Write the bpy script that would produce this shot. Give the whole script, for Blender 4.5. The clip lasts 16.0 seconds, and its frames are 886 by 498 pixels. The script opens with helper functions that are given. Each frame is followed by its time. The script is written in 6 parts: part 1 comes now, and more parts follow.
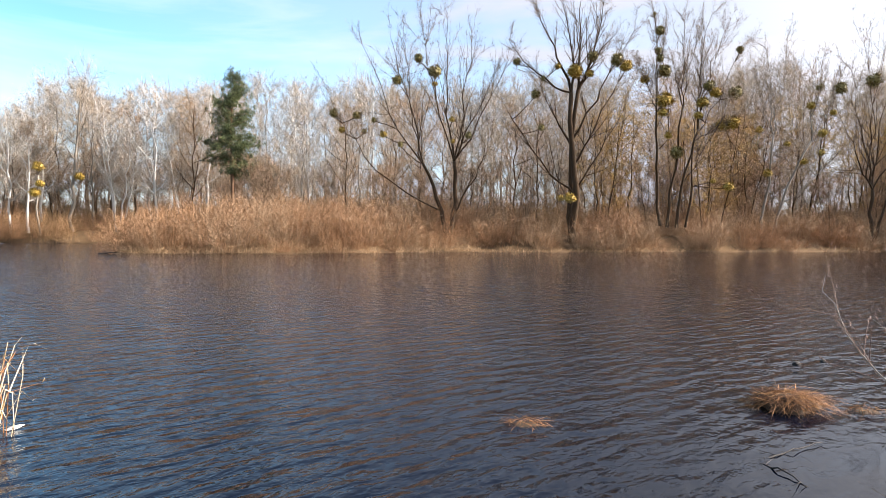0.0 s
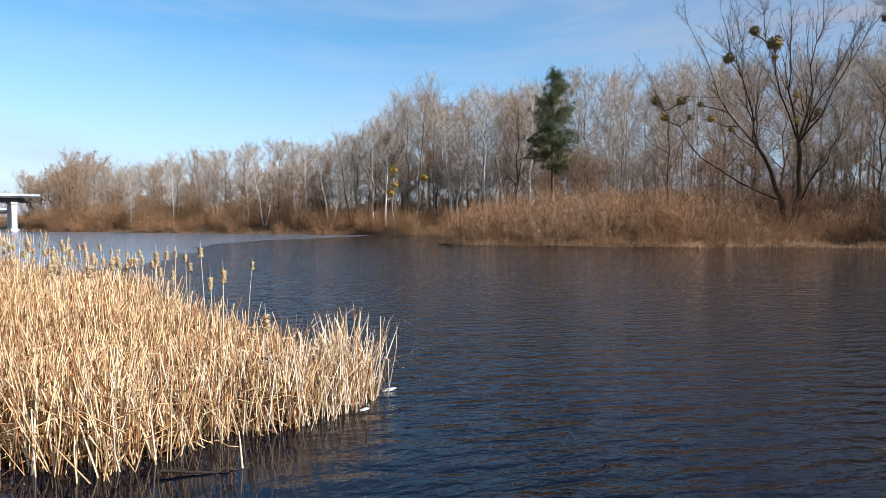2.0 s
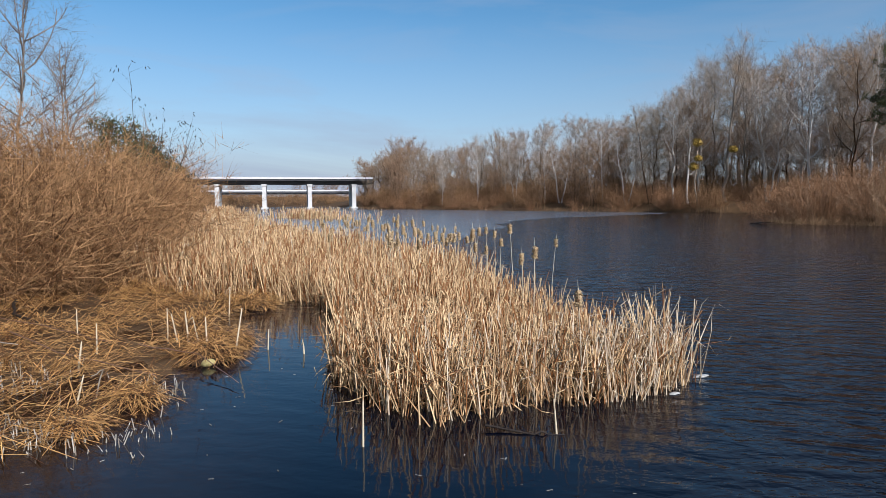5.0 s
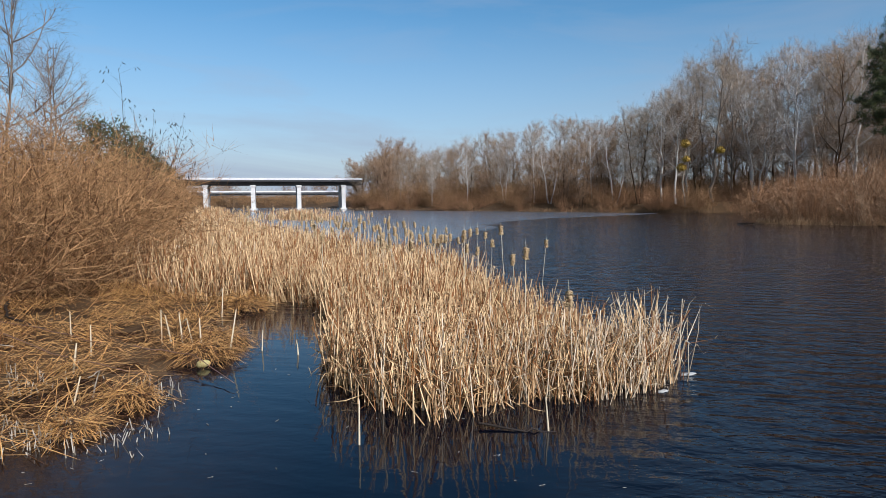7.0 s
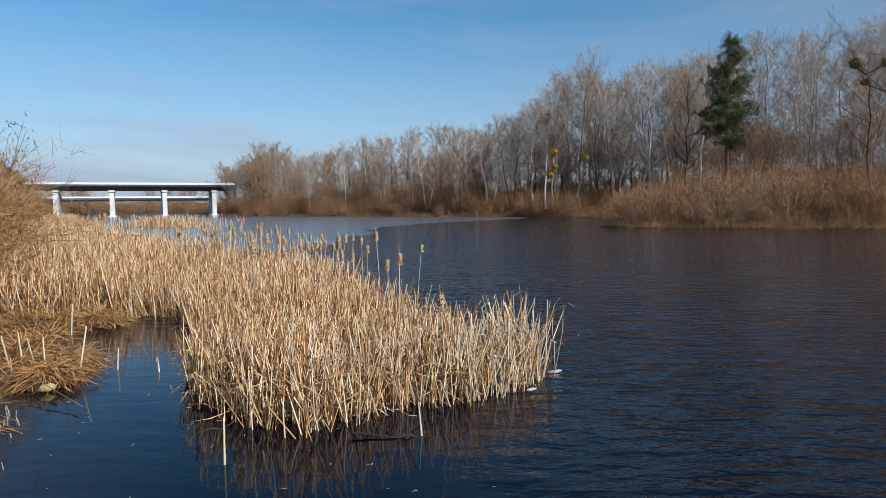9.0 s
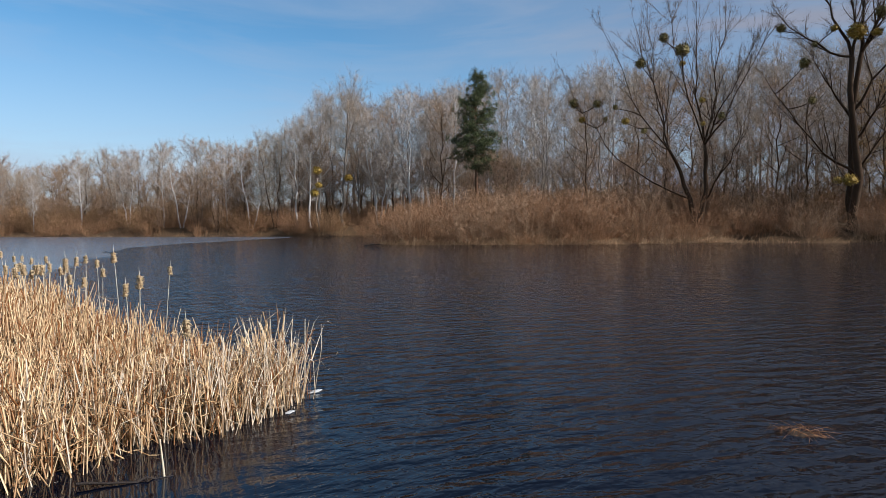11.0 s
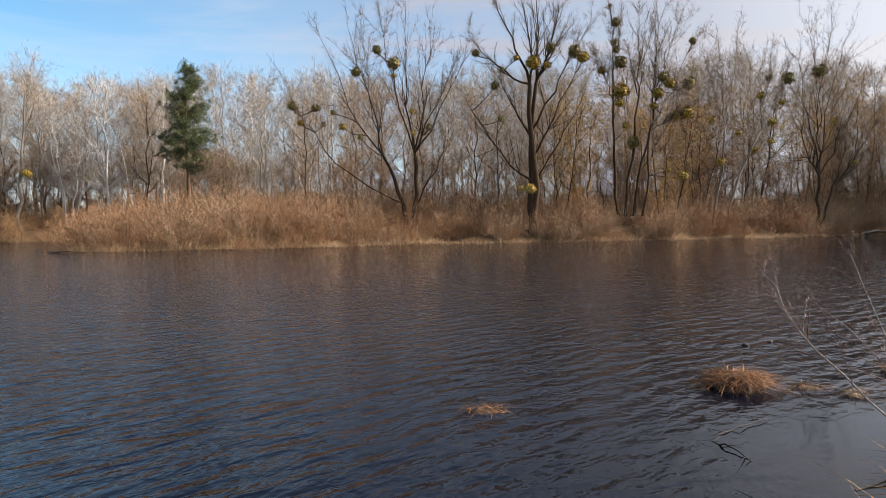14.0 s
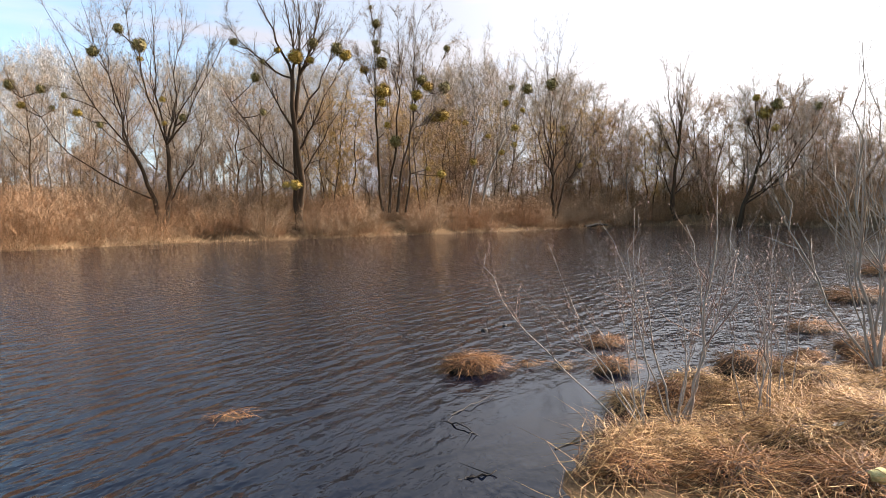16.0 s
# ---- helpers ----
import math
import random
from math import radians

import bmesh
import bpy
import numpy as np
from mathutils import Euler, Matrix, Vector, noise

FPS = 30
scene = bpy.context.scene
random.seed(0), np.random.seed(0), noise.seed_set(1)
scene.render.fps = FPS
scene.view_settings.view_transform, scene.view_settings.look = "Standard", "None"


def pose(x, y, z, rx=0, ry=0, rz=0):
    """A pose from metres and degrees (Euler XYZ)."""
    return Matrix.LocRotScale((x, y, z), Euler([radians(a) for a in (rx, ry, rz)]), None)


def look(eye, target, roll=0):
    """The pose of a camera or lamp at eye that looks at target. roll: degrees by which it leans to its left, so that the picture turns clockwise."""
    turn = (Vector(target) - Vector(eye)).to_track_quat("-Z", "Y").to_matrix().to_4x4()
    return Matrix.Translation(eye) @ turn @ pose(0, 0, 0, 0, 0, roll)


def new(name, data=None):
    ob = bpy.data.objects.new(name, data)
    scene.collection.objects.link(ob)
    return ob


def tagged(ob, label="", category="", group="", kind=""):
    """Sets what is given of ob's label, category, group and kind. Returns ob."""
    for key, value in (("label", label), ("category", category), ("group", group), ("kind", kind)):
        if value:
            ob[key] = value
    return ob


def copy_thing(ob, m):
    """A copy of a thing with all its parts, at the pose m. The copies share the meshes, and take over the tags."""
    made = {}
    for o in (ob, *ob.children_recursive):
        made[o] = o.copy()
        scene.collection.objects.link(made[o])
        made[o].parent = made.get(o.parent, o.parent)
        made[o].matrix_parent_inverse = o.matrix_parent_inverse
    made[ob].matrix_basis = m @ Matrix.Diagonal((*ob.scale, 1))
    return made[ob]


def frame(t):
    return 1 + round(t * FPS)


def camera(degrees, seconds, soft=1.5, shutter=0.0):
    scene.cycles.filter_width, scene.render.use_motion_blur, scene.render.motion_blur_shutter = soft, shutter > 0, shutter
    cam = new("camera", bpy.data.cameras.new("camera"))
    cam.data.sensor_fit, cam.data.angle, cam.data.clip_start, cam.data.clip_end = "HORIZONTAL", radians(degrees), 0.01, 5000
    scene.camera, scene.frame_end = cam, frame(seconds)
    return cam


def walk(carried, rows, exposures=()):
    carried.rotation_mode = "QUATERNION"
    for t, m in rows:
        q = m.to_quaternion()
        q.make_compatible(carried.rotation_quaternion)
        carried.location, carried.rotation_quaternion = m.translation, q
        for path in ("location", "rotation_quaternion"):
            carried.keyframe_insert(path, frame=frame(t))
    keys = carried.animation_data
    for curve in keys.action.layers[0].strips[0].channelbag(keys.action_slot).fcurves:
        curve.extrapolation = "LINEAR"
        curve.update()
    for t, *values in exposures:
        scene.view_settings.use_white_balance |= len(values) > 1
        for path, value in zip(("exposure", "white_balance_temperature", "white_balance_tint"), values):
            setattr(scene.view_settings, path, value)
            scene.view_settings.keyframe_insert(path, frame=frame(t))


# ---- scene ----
cam = camera(69.48, 16.0, soft=0.7)
PATH = [
    (0, 0.000, 0.000, 2.000, 88.32, -0.40, -0.00),
    (0.5, -0.020, 0.000, 1.999, 87.72, -0.52, 5.20),
    (1, -0.058, -0.014, 1.999, 87.67, -0.47, 10.77),
    (1.5, -0.122, -0.023, 1.996, 88.27, 0.71, 19.66),
    (2, -0.201, -0.025, 1.987, 87.60, -0.08, 27.79),
    (2.5, -0.239, -0.058, 1.985, 87.12, -0.18, 34.73),
    (3, -0.256, -0.101, 1.980, 86.39, -0.55, 40.27),
    (3.5, -0.257, -0.146, 1.989, 85.73, 0.09, 44.30),
    (4, -0.262, -0.184, 1.997, 85.69, 0.38, 48.68),
    (4.5, -0.263, -0.198, 2.007, 85.67, 0.43, 50.83),
    (5, -0.270, -0.220, 2.003, 85.63, 0.35, 53.66),
    (7.5, -0.183, -0.322, 2.025, 85.74, 0.48, 51.84),
    (8, -0.171, -0.306, 2.029, 85.81, 0.49, 48.74),
    (8.5, -0.168, -0.283, 2.025, 85.85, 0.60, 45.63),
    (9, -0.166, -0.238, 2.027, 86.06, 0.63, 41.93),
    (9.5, -0.160, -0.206, 2.021, 86.03, 0.65, 37.71),
    (10, -0.143, -0.145, 2.013, 86.60, 0.46, 31.30),
    (12.5, -0.038, -0.145, 1.995, 87.99, 0.44, 9.60),
    (13, -0.013, -0.094, 1.985, 88.01, 0.18, 5.02),
    (13.5, -0.002, -0.064, 1.972, 87.91, 0.37, 1.00),
    (14, 0.060, -0.053, 1.988, 87.63, 0.59, -3.35),
    (14.5, 0.129, -0.068, 1.996, 87.56, 0.58, -8.79),
    (15, 0.176, -0.133, 2.004, 87.30, 0.52, -12.96),
    (15.5, 0.238, -0.162, 2.005, 87.04, 0.87, -18.75),
    (16, 0.294, -0.193, 2.018, 87.01, 0.97, -23.80),
]
EXPOSURE = [(0.0, 1.54, 6460, 14), (1.0, 1.22, 6210, 17), (2.0, 0.54, 5880, 14), (3.0, 0.16, 5780, 12), (4.0, -0.01, 5780, 13), (5.0, -0.08, 5780, 15), (7.5, -0.1, 5780, 13), (9.0, -0.11, 5680, 11), (10.0, -0.11, 5680, 12), (12.5, 0.68, 6290, 16), (14.0, 0.91, 6490, 14), (14.5, 1.01, 6450, 14), (15.0, 1.26, 6550, 14), (16.0, 1.48, 6700, 14)]
walk(cam, [(t, pose(*p)) for t, *p in PATH], EXPOSURE)

# ---- world and light ----
SUN_AZ, SUN_EL = 92.0, 33.0
world = bpy.data.worlds.new("sky")
scene.world = world
world.use_nodes = True
wt = world.node_tree
wt.nodes.clear()


def node(tree, kind, x=0, y=0, **values):
    n = tree.nodes.new(kind)
    n.location = (x, y)
    for key, value in values.items():
        n.inputs[key.replace("_", " ")].default_value = value
    return n


sky = wt.nodes.new("ShaderNodeTexSky")
sky.sky_type = "NISHITA"
sky.sun_disc = False
sky.sun_elevation, sky.sun_rotation = radians(SUN_EL), radians(SUN_AZ)
sky.air_density, sky.dust_density, sky.ozone_density = 1.0, 0.1, 2.0
# thin streaks of high cloud, drawn out along the horizon, thicker towards the sun
coord = wt.nodes.new("ShaderNodeTexCoord")
stretch = wt.nodes.new("ShaderNodeMapping")
stretch.inputs["Scale"].default_value = (1.2, 1.2, 7.0)
streak = node(wt, "ShaderNodeTexNoise", Scale=1.6, Detail=7.0, Roughness=0.55, Distortion=0.6)
streak_ramp = wt.nodes.new("ShaderNodeValToRGB")
streak_ramp.color_ramp.elements[0].position, streak_ramp.color_ramp.elements[1].position = 0.47, 0.72
sunward = wt.nodes.new("ShaderNodeVectorMath")
sunward.operation = "DOT_PRODUCT"
sunward.inputs[1].default_value = (math.sin(radians(SUN_AZ)), math.cos(radians(SUN_AZ)), 0.25)
veil = wt.nodes.new("ShaderNodeMapRange")
for key, value in (("From Min", -0.45), ("From Max", 0.42), ("To Min", 0.4), ("To Max", 1.0)):
    veil.inputs[key].default_value = value
amount = wt.nodes.new("ShaderNodeMath")
amount.operation = "MULTIPLY_ADD"
cover = wt.nodes.new("ShaderNodeMath")
cover.operation = "MULTIPLY_ADD"
cover.inputs[1].default_value = 1.5
cover.inputs[2].default_value = -0.6
cover.use_clamp = True
cloud_mix = wt.nodes.new("ShaderNodeMix")
cloud_mix.data_type = "RGBA"
# cloud is brightest full in the sun, opposite it, and again near it
glare = wt.nodes.new("ShaderNodeMapRange")
for key, value in (("From Min", -1.0), ("From Max", 1.0)):
    glare.inputs[key].default_value = value
cloud_colour = wt.nodes.new("ShaderNodeValToRGB")
tones = cloud_colour.color_ramp.elements
tones[0].position, tones[0].color = 0.15, (3.8, 4.4, 5.05, 1)
tones[1].position, tones[1].color = 0.97, (7.0, 6.9, 6.8, 1)
tones.new(0.38).color = (3.3, 3.75, 4.3, 1)
tones.new(0.52).color = (2.5, 2.7, 3.15, 1)
tones.new(0.7).color = (2.7, 2.8, 3.05, 1)
tones.new(0.84).color = (4.3, 4.35, 4.5, 1)
back = node(wt, "ShaderNodeBackground", Strength=0.112)
sky_out = wt.nodes.new("ShaderNodeOutputWorld")
wl = wt.links.new
wl(coord.outputs["Generated"], stretch.inputs["Vector"])
wl(stretch.outputs["Vector"], streak.inputs["Vector"])
wl(streak.outputs["Fac"], streak_ramp.inputs["Fac"])
wl(coord.outputs["Generated"], sunward.inputs[0])
wl(sunward.outputs["Value"], veil.inputs["Value"])
wl(sunward.outputs["Value"], glare.inputs["Value"])
wl(glare.outputs["Result"], cloud_colour.inputs["Fac"])
wl(cloud_colour.outputs["Color"], cloud_mix.inputs["B"])
wl(streak_ramp.outputs["Color"], amount.inputs[0])
wl(veil.outputs["Result"], amount.inputs[1])
wl(veil.outputs["Result"], cover.inputs[0])
# haze low over the horizon
parts_ = wt.nodes.new("ShaderNodeSeparateXYZ")
low = wt.nodes.new("ShaderNodeMapRange")
for key, value in (("From Min", 0.0), ("From Max", 0.27), ("To Min", 0.75), ("To Max", 0.0)):
    low.inputs[key].default_value = value
most = wt.nodes.new("ShaderNodeMath")
most.operation = "MAXIMUM"
wl(coord.outputs["Generated"], parts_.inputs["Vector"])
wl(parts_.outputs["Z"], low.inputs["Value"])
wl(low.outputs["Result"], most.inputs[0])
wl(cover.outputs["Value"], most.inputs[1])
amount.use_clamp = True
# the veil thins out overhead
thin = wt.nodes.new("ShaderNodeMapRange")
for key, value in (("From Min", 0.32), ("From Max", 0.9), ("To Min", 1.0), ("To Max", 0.5)):
    thin.inputs[key].default_value = value
veiled = wt.nodes.new("ShaderNodeMath")
veiled.operation = "MULTIPLY"
wl(parts_.outputs["Z"], thin.inputs["Value"])
wl(thin.outputs["Result"], veiled.inputs[1])
wl(amount.outputs["Value"], veiled.inputs[0])
wl(most.outputs["Value"], amount.inputs[2])
wl(veiled.outputs["Value"], cloud_mix.inputs["Factor"])
deep = wt.nodes.new("ShaderNodeHueSaturation")
deep.inputs["Saturation"].default_value = 1.2
deep.inputs["Hue"].default_value = 0.486
wl(sky.outputs["Color"], deep.inputs["Color"])
wl(deep.outputs["Color"], cloud_mix.inputs["A"])
wl(cloud_mix.outputs["Result"], back.inputs["Color"])
wl(back.outputs["Background"], sky_out.inputs["Surface"])

sun = new("sun", bpy.data.lights.new("sun", "SUN"))
sun.data.energy, sun.data.angle, sun.data.color = 5.0, radians(0.6), (1.0, 0.955, 0.89)
to_sun = Vector((math.sin(radians(SUN_AZ)) * math.cos(radians(SUN_EL)), math.cos(radians(SUN_AZ)) * math.cos(radians(SUN_EL)), math.sin(radians(SUN_EL))))
sun.matrix_world = look(to_sun * 60, (0, 0, 0))

# ---- materials ----


def material(name, dark, light, rough=0.8, scale=3.0, island=0.5, bump=0.2, detail=8.0, metal=0.0, stretch_z=1.0, spec=0.3):
    """A surface that runs from dark to light by coarse and fine noise and, by the share island, from piece to piece."""
    m = bpy.data.materials.new(name)
    m.use_nodes = True
    t = m.node_tree
    b = t.nodes["Principled BSDF"]
    b.inputs["Roughness"].default_value = rough
    b.inputs["Metallic"].default_value = metal
    b.inputs["Specular IOR Level"].default_value = spec
    c = t.nodes.new("ShaderNodeTexCoord")
    mp = t.nodes.new("ShaderNodeMapping")
    mp.inputs["Scale"].default_value = (1, 1, stretch_z)
    big = node(t, "ShaderNodeTexNoise", Scale=scale, Detail=detail, Roughness=0.6)
    fine = node(t, "ShaderNodeTexNoise", Scale=scale * 9, Detail=4.0, Roughness=0.6)
    geo = t.nodes.new("ShaderNodeNewGeometry")
    add = t.nodes.new("ShaderNodeMath")
    add.operation = "MULTIPLY_ADD"
    add.inputs[1].default_value = 0.5
    half = t.nodes.new("ShaderNodeMath")
    half.operation = "MULTIPLY"
    half.inputs[1].default_value = 0.5
    pick = t.nodes.new("ShaderNodeMix")
    pick.inputs["Factor"].default_value = island
    ramp = t.nodes.new("ShaderNodeValToRGB")
    ramp.color_ramp.elements[0].position, ramp.color_ramp.elements[1].position = 0.25, 0.75
    ramp.color_ramp.elements[0].color, ramp.color_ramp.elements[1].color = (*dark, 1), (*light, 1)
    l = t.links.new
    l(c.outputs["Object"], mp.inputs["Vector"])
    l(mp.outputs["Vector"], big.inputs["Vector"])
    l(mp.outputs["Vector"], fine.inputs["Vector"])
    l(fine.outputs["Fac"], half.inputs[0])
    l(big.outputs["Fac"], add.inputs[0])
    l(half.outputs["Value"], add.inputs[2])
    l(add.outputs["Value"], pick.inputs["A"])
    l(geo.outputs["Random Per Island"], pick.inputs["B"])
    l(pick.outputs["Result"], ramp.inputs["Fac"])
    l(ramp.outputs["Color"], b.inputs["Base Color"])
    if bump:
        bp = node(t, "ShaderNodeBump", Strength=bump, Distance=0.02)
        l(fine.outputs["Fac"], bp.inputs["Height"])
        l(bp.outputs["Normal"], b.inputs["Normal"])
    return m


M = {
    "bark": material("dark_bark", (0.028, 0.017, 0.01), (0.1, 0.064, 0.038), 0.95, 4, 0.1, 0.6, stretch_z=0.3, spec=0.1),
    "bark_grey": material("grey_bark", (0.13, 0.105, 0.08), (0.36, 0.3, 0.235), 0.9, 4, 0.15, 0.5, stretch_z=0.3),
    "birch": material("white_bark", (0.3, 0.27, 0.23), (0.74, 0.7, 0.64), 0.8, 2.5, 0.1, 0.3, stretch_z=2.0),
    "twig_grey": material("grey_twigs", (0.2, 0.152, 0.104), (0.48, 0.39, 0.285), 0.85, 0.5, 0.5, 0),
    "twig_white": material("pale_twigs", (0.25, 0.2, 0.15), (0.56, 0.48, 0.39), 0.85, 0.5, 0.5, 0),
    "twig_brown": material("brown_twigs", (0.189, 0.115, 0.0675), (0.486, 0.324, 0.196), 0.85, 0.5, 0.5, 0),
    "twig_dark": material("dark_twigs", (0.085, 0.058, 0.038), (0.25, 0.18, 0.12), 0.85, 0.5, 0.5, 0),
    "twig_gold": material("golden_twigs", (0.28, 0.16, 0.045), (0.54, 0.34, 0.115), 0.85, 0.5, 0.5, 0),
    "shrub": material("shrub_stems", (0.14, 0.067, 0.03), (0.5, 0.28, 0.138), 0.8, 0.4, 0.5, 0),
    "thicket": material("thicket_stems", (0.09, 0.042, 0.016), (0.54, 0.31, 0.135), 0.85, 0.5, 0.6, 0),
    "shrub_pale": material("pale_shrub_stems", (0.19, 0.115, 0.063), (0.54, 0.36, 0.21), 0.8, 0.4, 0.5, 0),
    "under": material("undergrowth_stems", (0.135, 0.07, 0.03), (0.43, 0.26, 0.125), 0.9, 0.25, 0.55, 0),
    "cattail": material("dry_cattail_leaf", (0.3, 0.122, 0.036), (0.97, 0.7, 0.38), 0.6, 1.3, 0.7, 0),
    "fallen": material("fallen_cattail_leaf", (0.2, 0.08, 0.022), (0.82, 0.55, 0.27), 0.65, 1.3, 0.7, 0),
    "worn": material("weathered_cattail_leaf", (0.38, 0.24, 0.12), (0.93, 0.78, 0.56), 0.65, 1.3, 0.65, 0),
    "stalk": material("pale_stalk", (0.45, 0.34, 0.19), (0.82, 0.72, 0.52), 0.6, 3, 0.5, 0.1),
    "stubble": material("weathered_reed", (0.30, 0.25, 0.18), (0.66, 0.60, 0.49), 0.75, 6, 0.6, 0.1),
    "fluff": material("cattail_fluff", (0.44, 0.28, 0.125), (0.84, 0.65, 0.39), 0.95, 18, 0.3, 0.8),
    "head_core": material("cattail_core", (0.08, 0.045, 0.02), (0.24, 0.14, 0.07), 0.95, 18, 0.2, 0.6),
    "grass": material("dry_grass", (0.13, 0.05, 0.015), (0.74, 0.45, 0.19), 0.65, 0.9, 0.68, 0),
    "grass_red": material("reddish_dry_grass", (0.1, 0.038, 0.013), (0.43, 0.2, 0.07), 0.7, 1.5, 0.7, 0),
    "grass_wet": material("damp_orange_grass", (0.13, 0.052, 0.015), (0.78, 0.44, 0.15), 0.6, 0.9, 0.7, 0),
    "grass_far": material("far_dry_grass", (0.2, 0.11, 0.05), (0.5, 0.33, 0.18), 0.8, 0.4, 0.6, 0),
    "earth": material("wet_peat", (0.022, 0.014, 0.008), (0.10, 0.06, 0.03), 0.8, 5, 0.0, 0.8),
    "mistletoe": material("mistletoe_leaf", (0.075, 0.062, 0.02), (0.24, 0.185, 0.055), 0.6, 2, 0.7, 0),
    "mistletoe_gold": material("golden_mistletoe_leaf", (0.17, 0.11, 0.02), (0.46, 0.31, 0.055), 0.6, 2, 0.7, 0),
    "needle": material("pine_needle", (0.026, 0.036, 0.011), (0.1, 0.115, 0.034), 0.6, 1, 0.7, 0),
    "pine_bark": material("pine_bark", (0.07, 0.04, 0.025), (0.26, 0.14, 0.075), 0.9, 5, 0.1, 0.6, stretch_z=0.4),
    "concrete": material("weathered_concrete", (0.52, 0.51, 0.48), (0.8, 0.79, 0.75), 0.85, 0.6, 0.0, 0.15),
    # dark tone puts the shade under the bridge deck into the colour
    "bridge_shade": material("bridge_shade_dark", (0.05, 0.052, 0.055), (0.13, 0.13, 0.13), 0.7, 0.8, 0.0, 0.1),
    "rail": material("pale_parapet", (0.68, 0.69, 0.69), (0.86, 0.86, 0.86), 0.5, 0.4, 0.0, 0.05),
    "sapling": material("sapling_bark", (0.15, 0.11, 0.08), (0.46, 0.385, 0.31), 0.75, 9, 0.3, 0.35, stretch_z=0.4),
    "sapling_red": material("reddish_sapling_bark", (0.12, 0.065, 0.045), (0.30, 0.18, 0.12), 0.7, 9, 0.4, 0.2),
    "driftwood": material("wet_dark_wood", (0.012, 0.009, 0.006), (0.05, 0.035, 0.025), 0.6, 9, 0.2, 0.5),
    "foam": material("pale_foam", (0.34, 0.34, 0.32), (0.58, 0.58, 0.55), 0.8, 25, 0.0, 0.4),
    "clod": material("pale_clod", (0.45, 0.36, 0.12), (0.74, 0.64, 0.3), 0.8, 22, 0.0, 0.8),
}


def ground_material():
    m = bpy.data.materials.new("leaf_litter_ground")
    m.use_nodes = True
    t = m.node_tree
    b = t.nodes["Principled BSDF"]
    b.inputs["Roughness"].default_value = 0.95
    b.inputs["Specular IOR Level"].default_value = 0.15
    c = t.nodes.new("ShaderNodeTexCoord")
    big = node(t, "ShaderNodeTexNoise", Scale=0.25, Detail=9.0, Roughness=0.65)
    fine = node(t, "ShaderNodeTexNoise", Scale=14.0, Detail=6.0, Roughness=0.7)
    mix = t.nodes.new("ShaderNodeMath")
    mix.operation = "MULTIPLY_ADD"
    mix.inputs[1].default_value = 0.6
    less = t.nodes.new("ShaderNodeMath")
    less.operation = "MULTIPLY"
    less.inputs[1].default_value = 0.45
    ramp = t.nodes.new("ShaderNodeValToRGB")
    e = ramp.color_ramp.elements
    e[0].position, e[0].color = 0.3, (0.05, 0.03, 0.016, 1)
    e[1].position, e[1].color = 0.72, (0.19, 0.112, 0.052, 1)
    mid = e.new(0.5)
    mid.color = (0.10, 0.06, 0.029, 1)
    bp = node(t, "ShaderNodeBump", Strength=0.6, Distance=0.05)
    l = t.links.new
    for n in (big, fine):
        l(c.outputs["Object"], n.inputs["Vector"])
    l(fine.outputs["Fac"], less.inputs[0])
    l(big.outputs["Fac"], mix.inputs[0])
    l(less.outputs["Value"], mix.inputs[2])
    l(mix.outputs["Value"], ramp.inputs["Fac"])
    l(ramp.outputs["Color"], b.inputs["Base Color"])
    l(fine.outputs["Fac"], bp.inputs["Height"])
    l(bp.outputs["Normal"], b.inputs["Normal"])
    return m


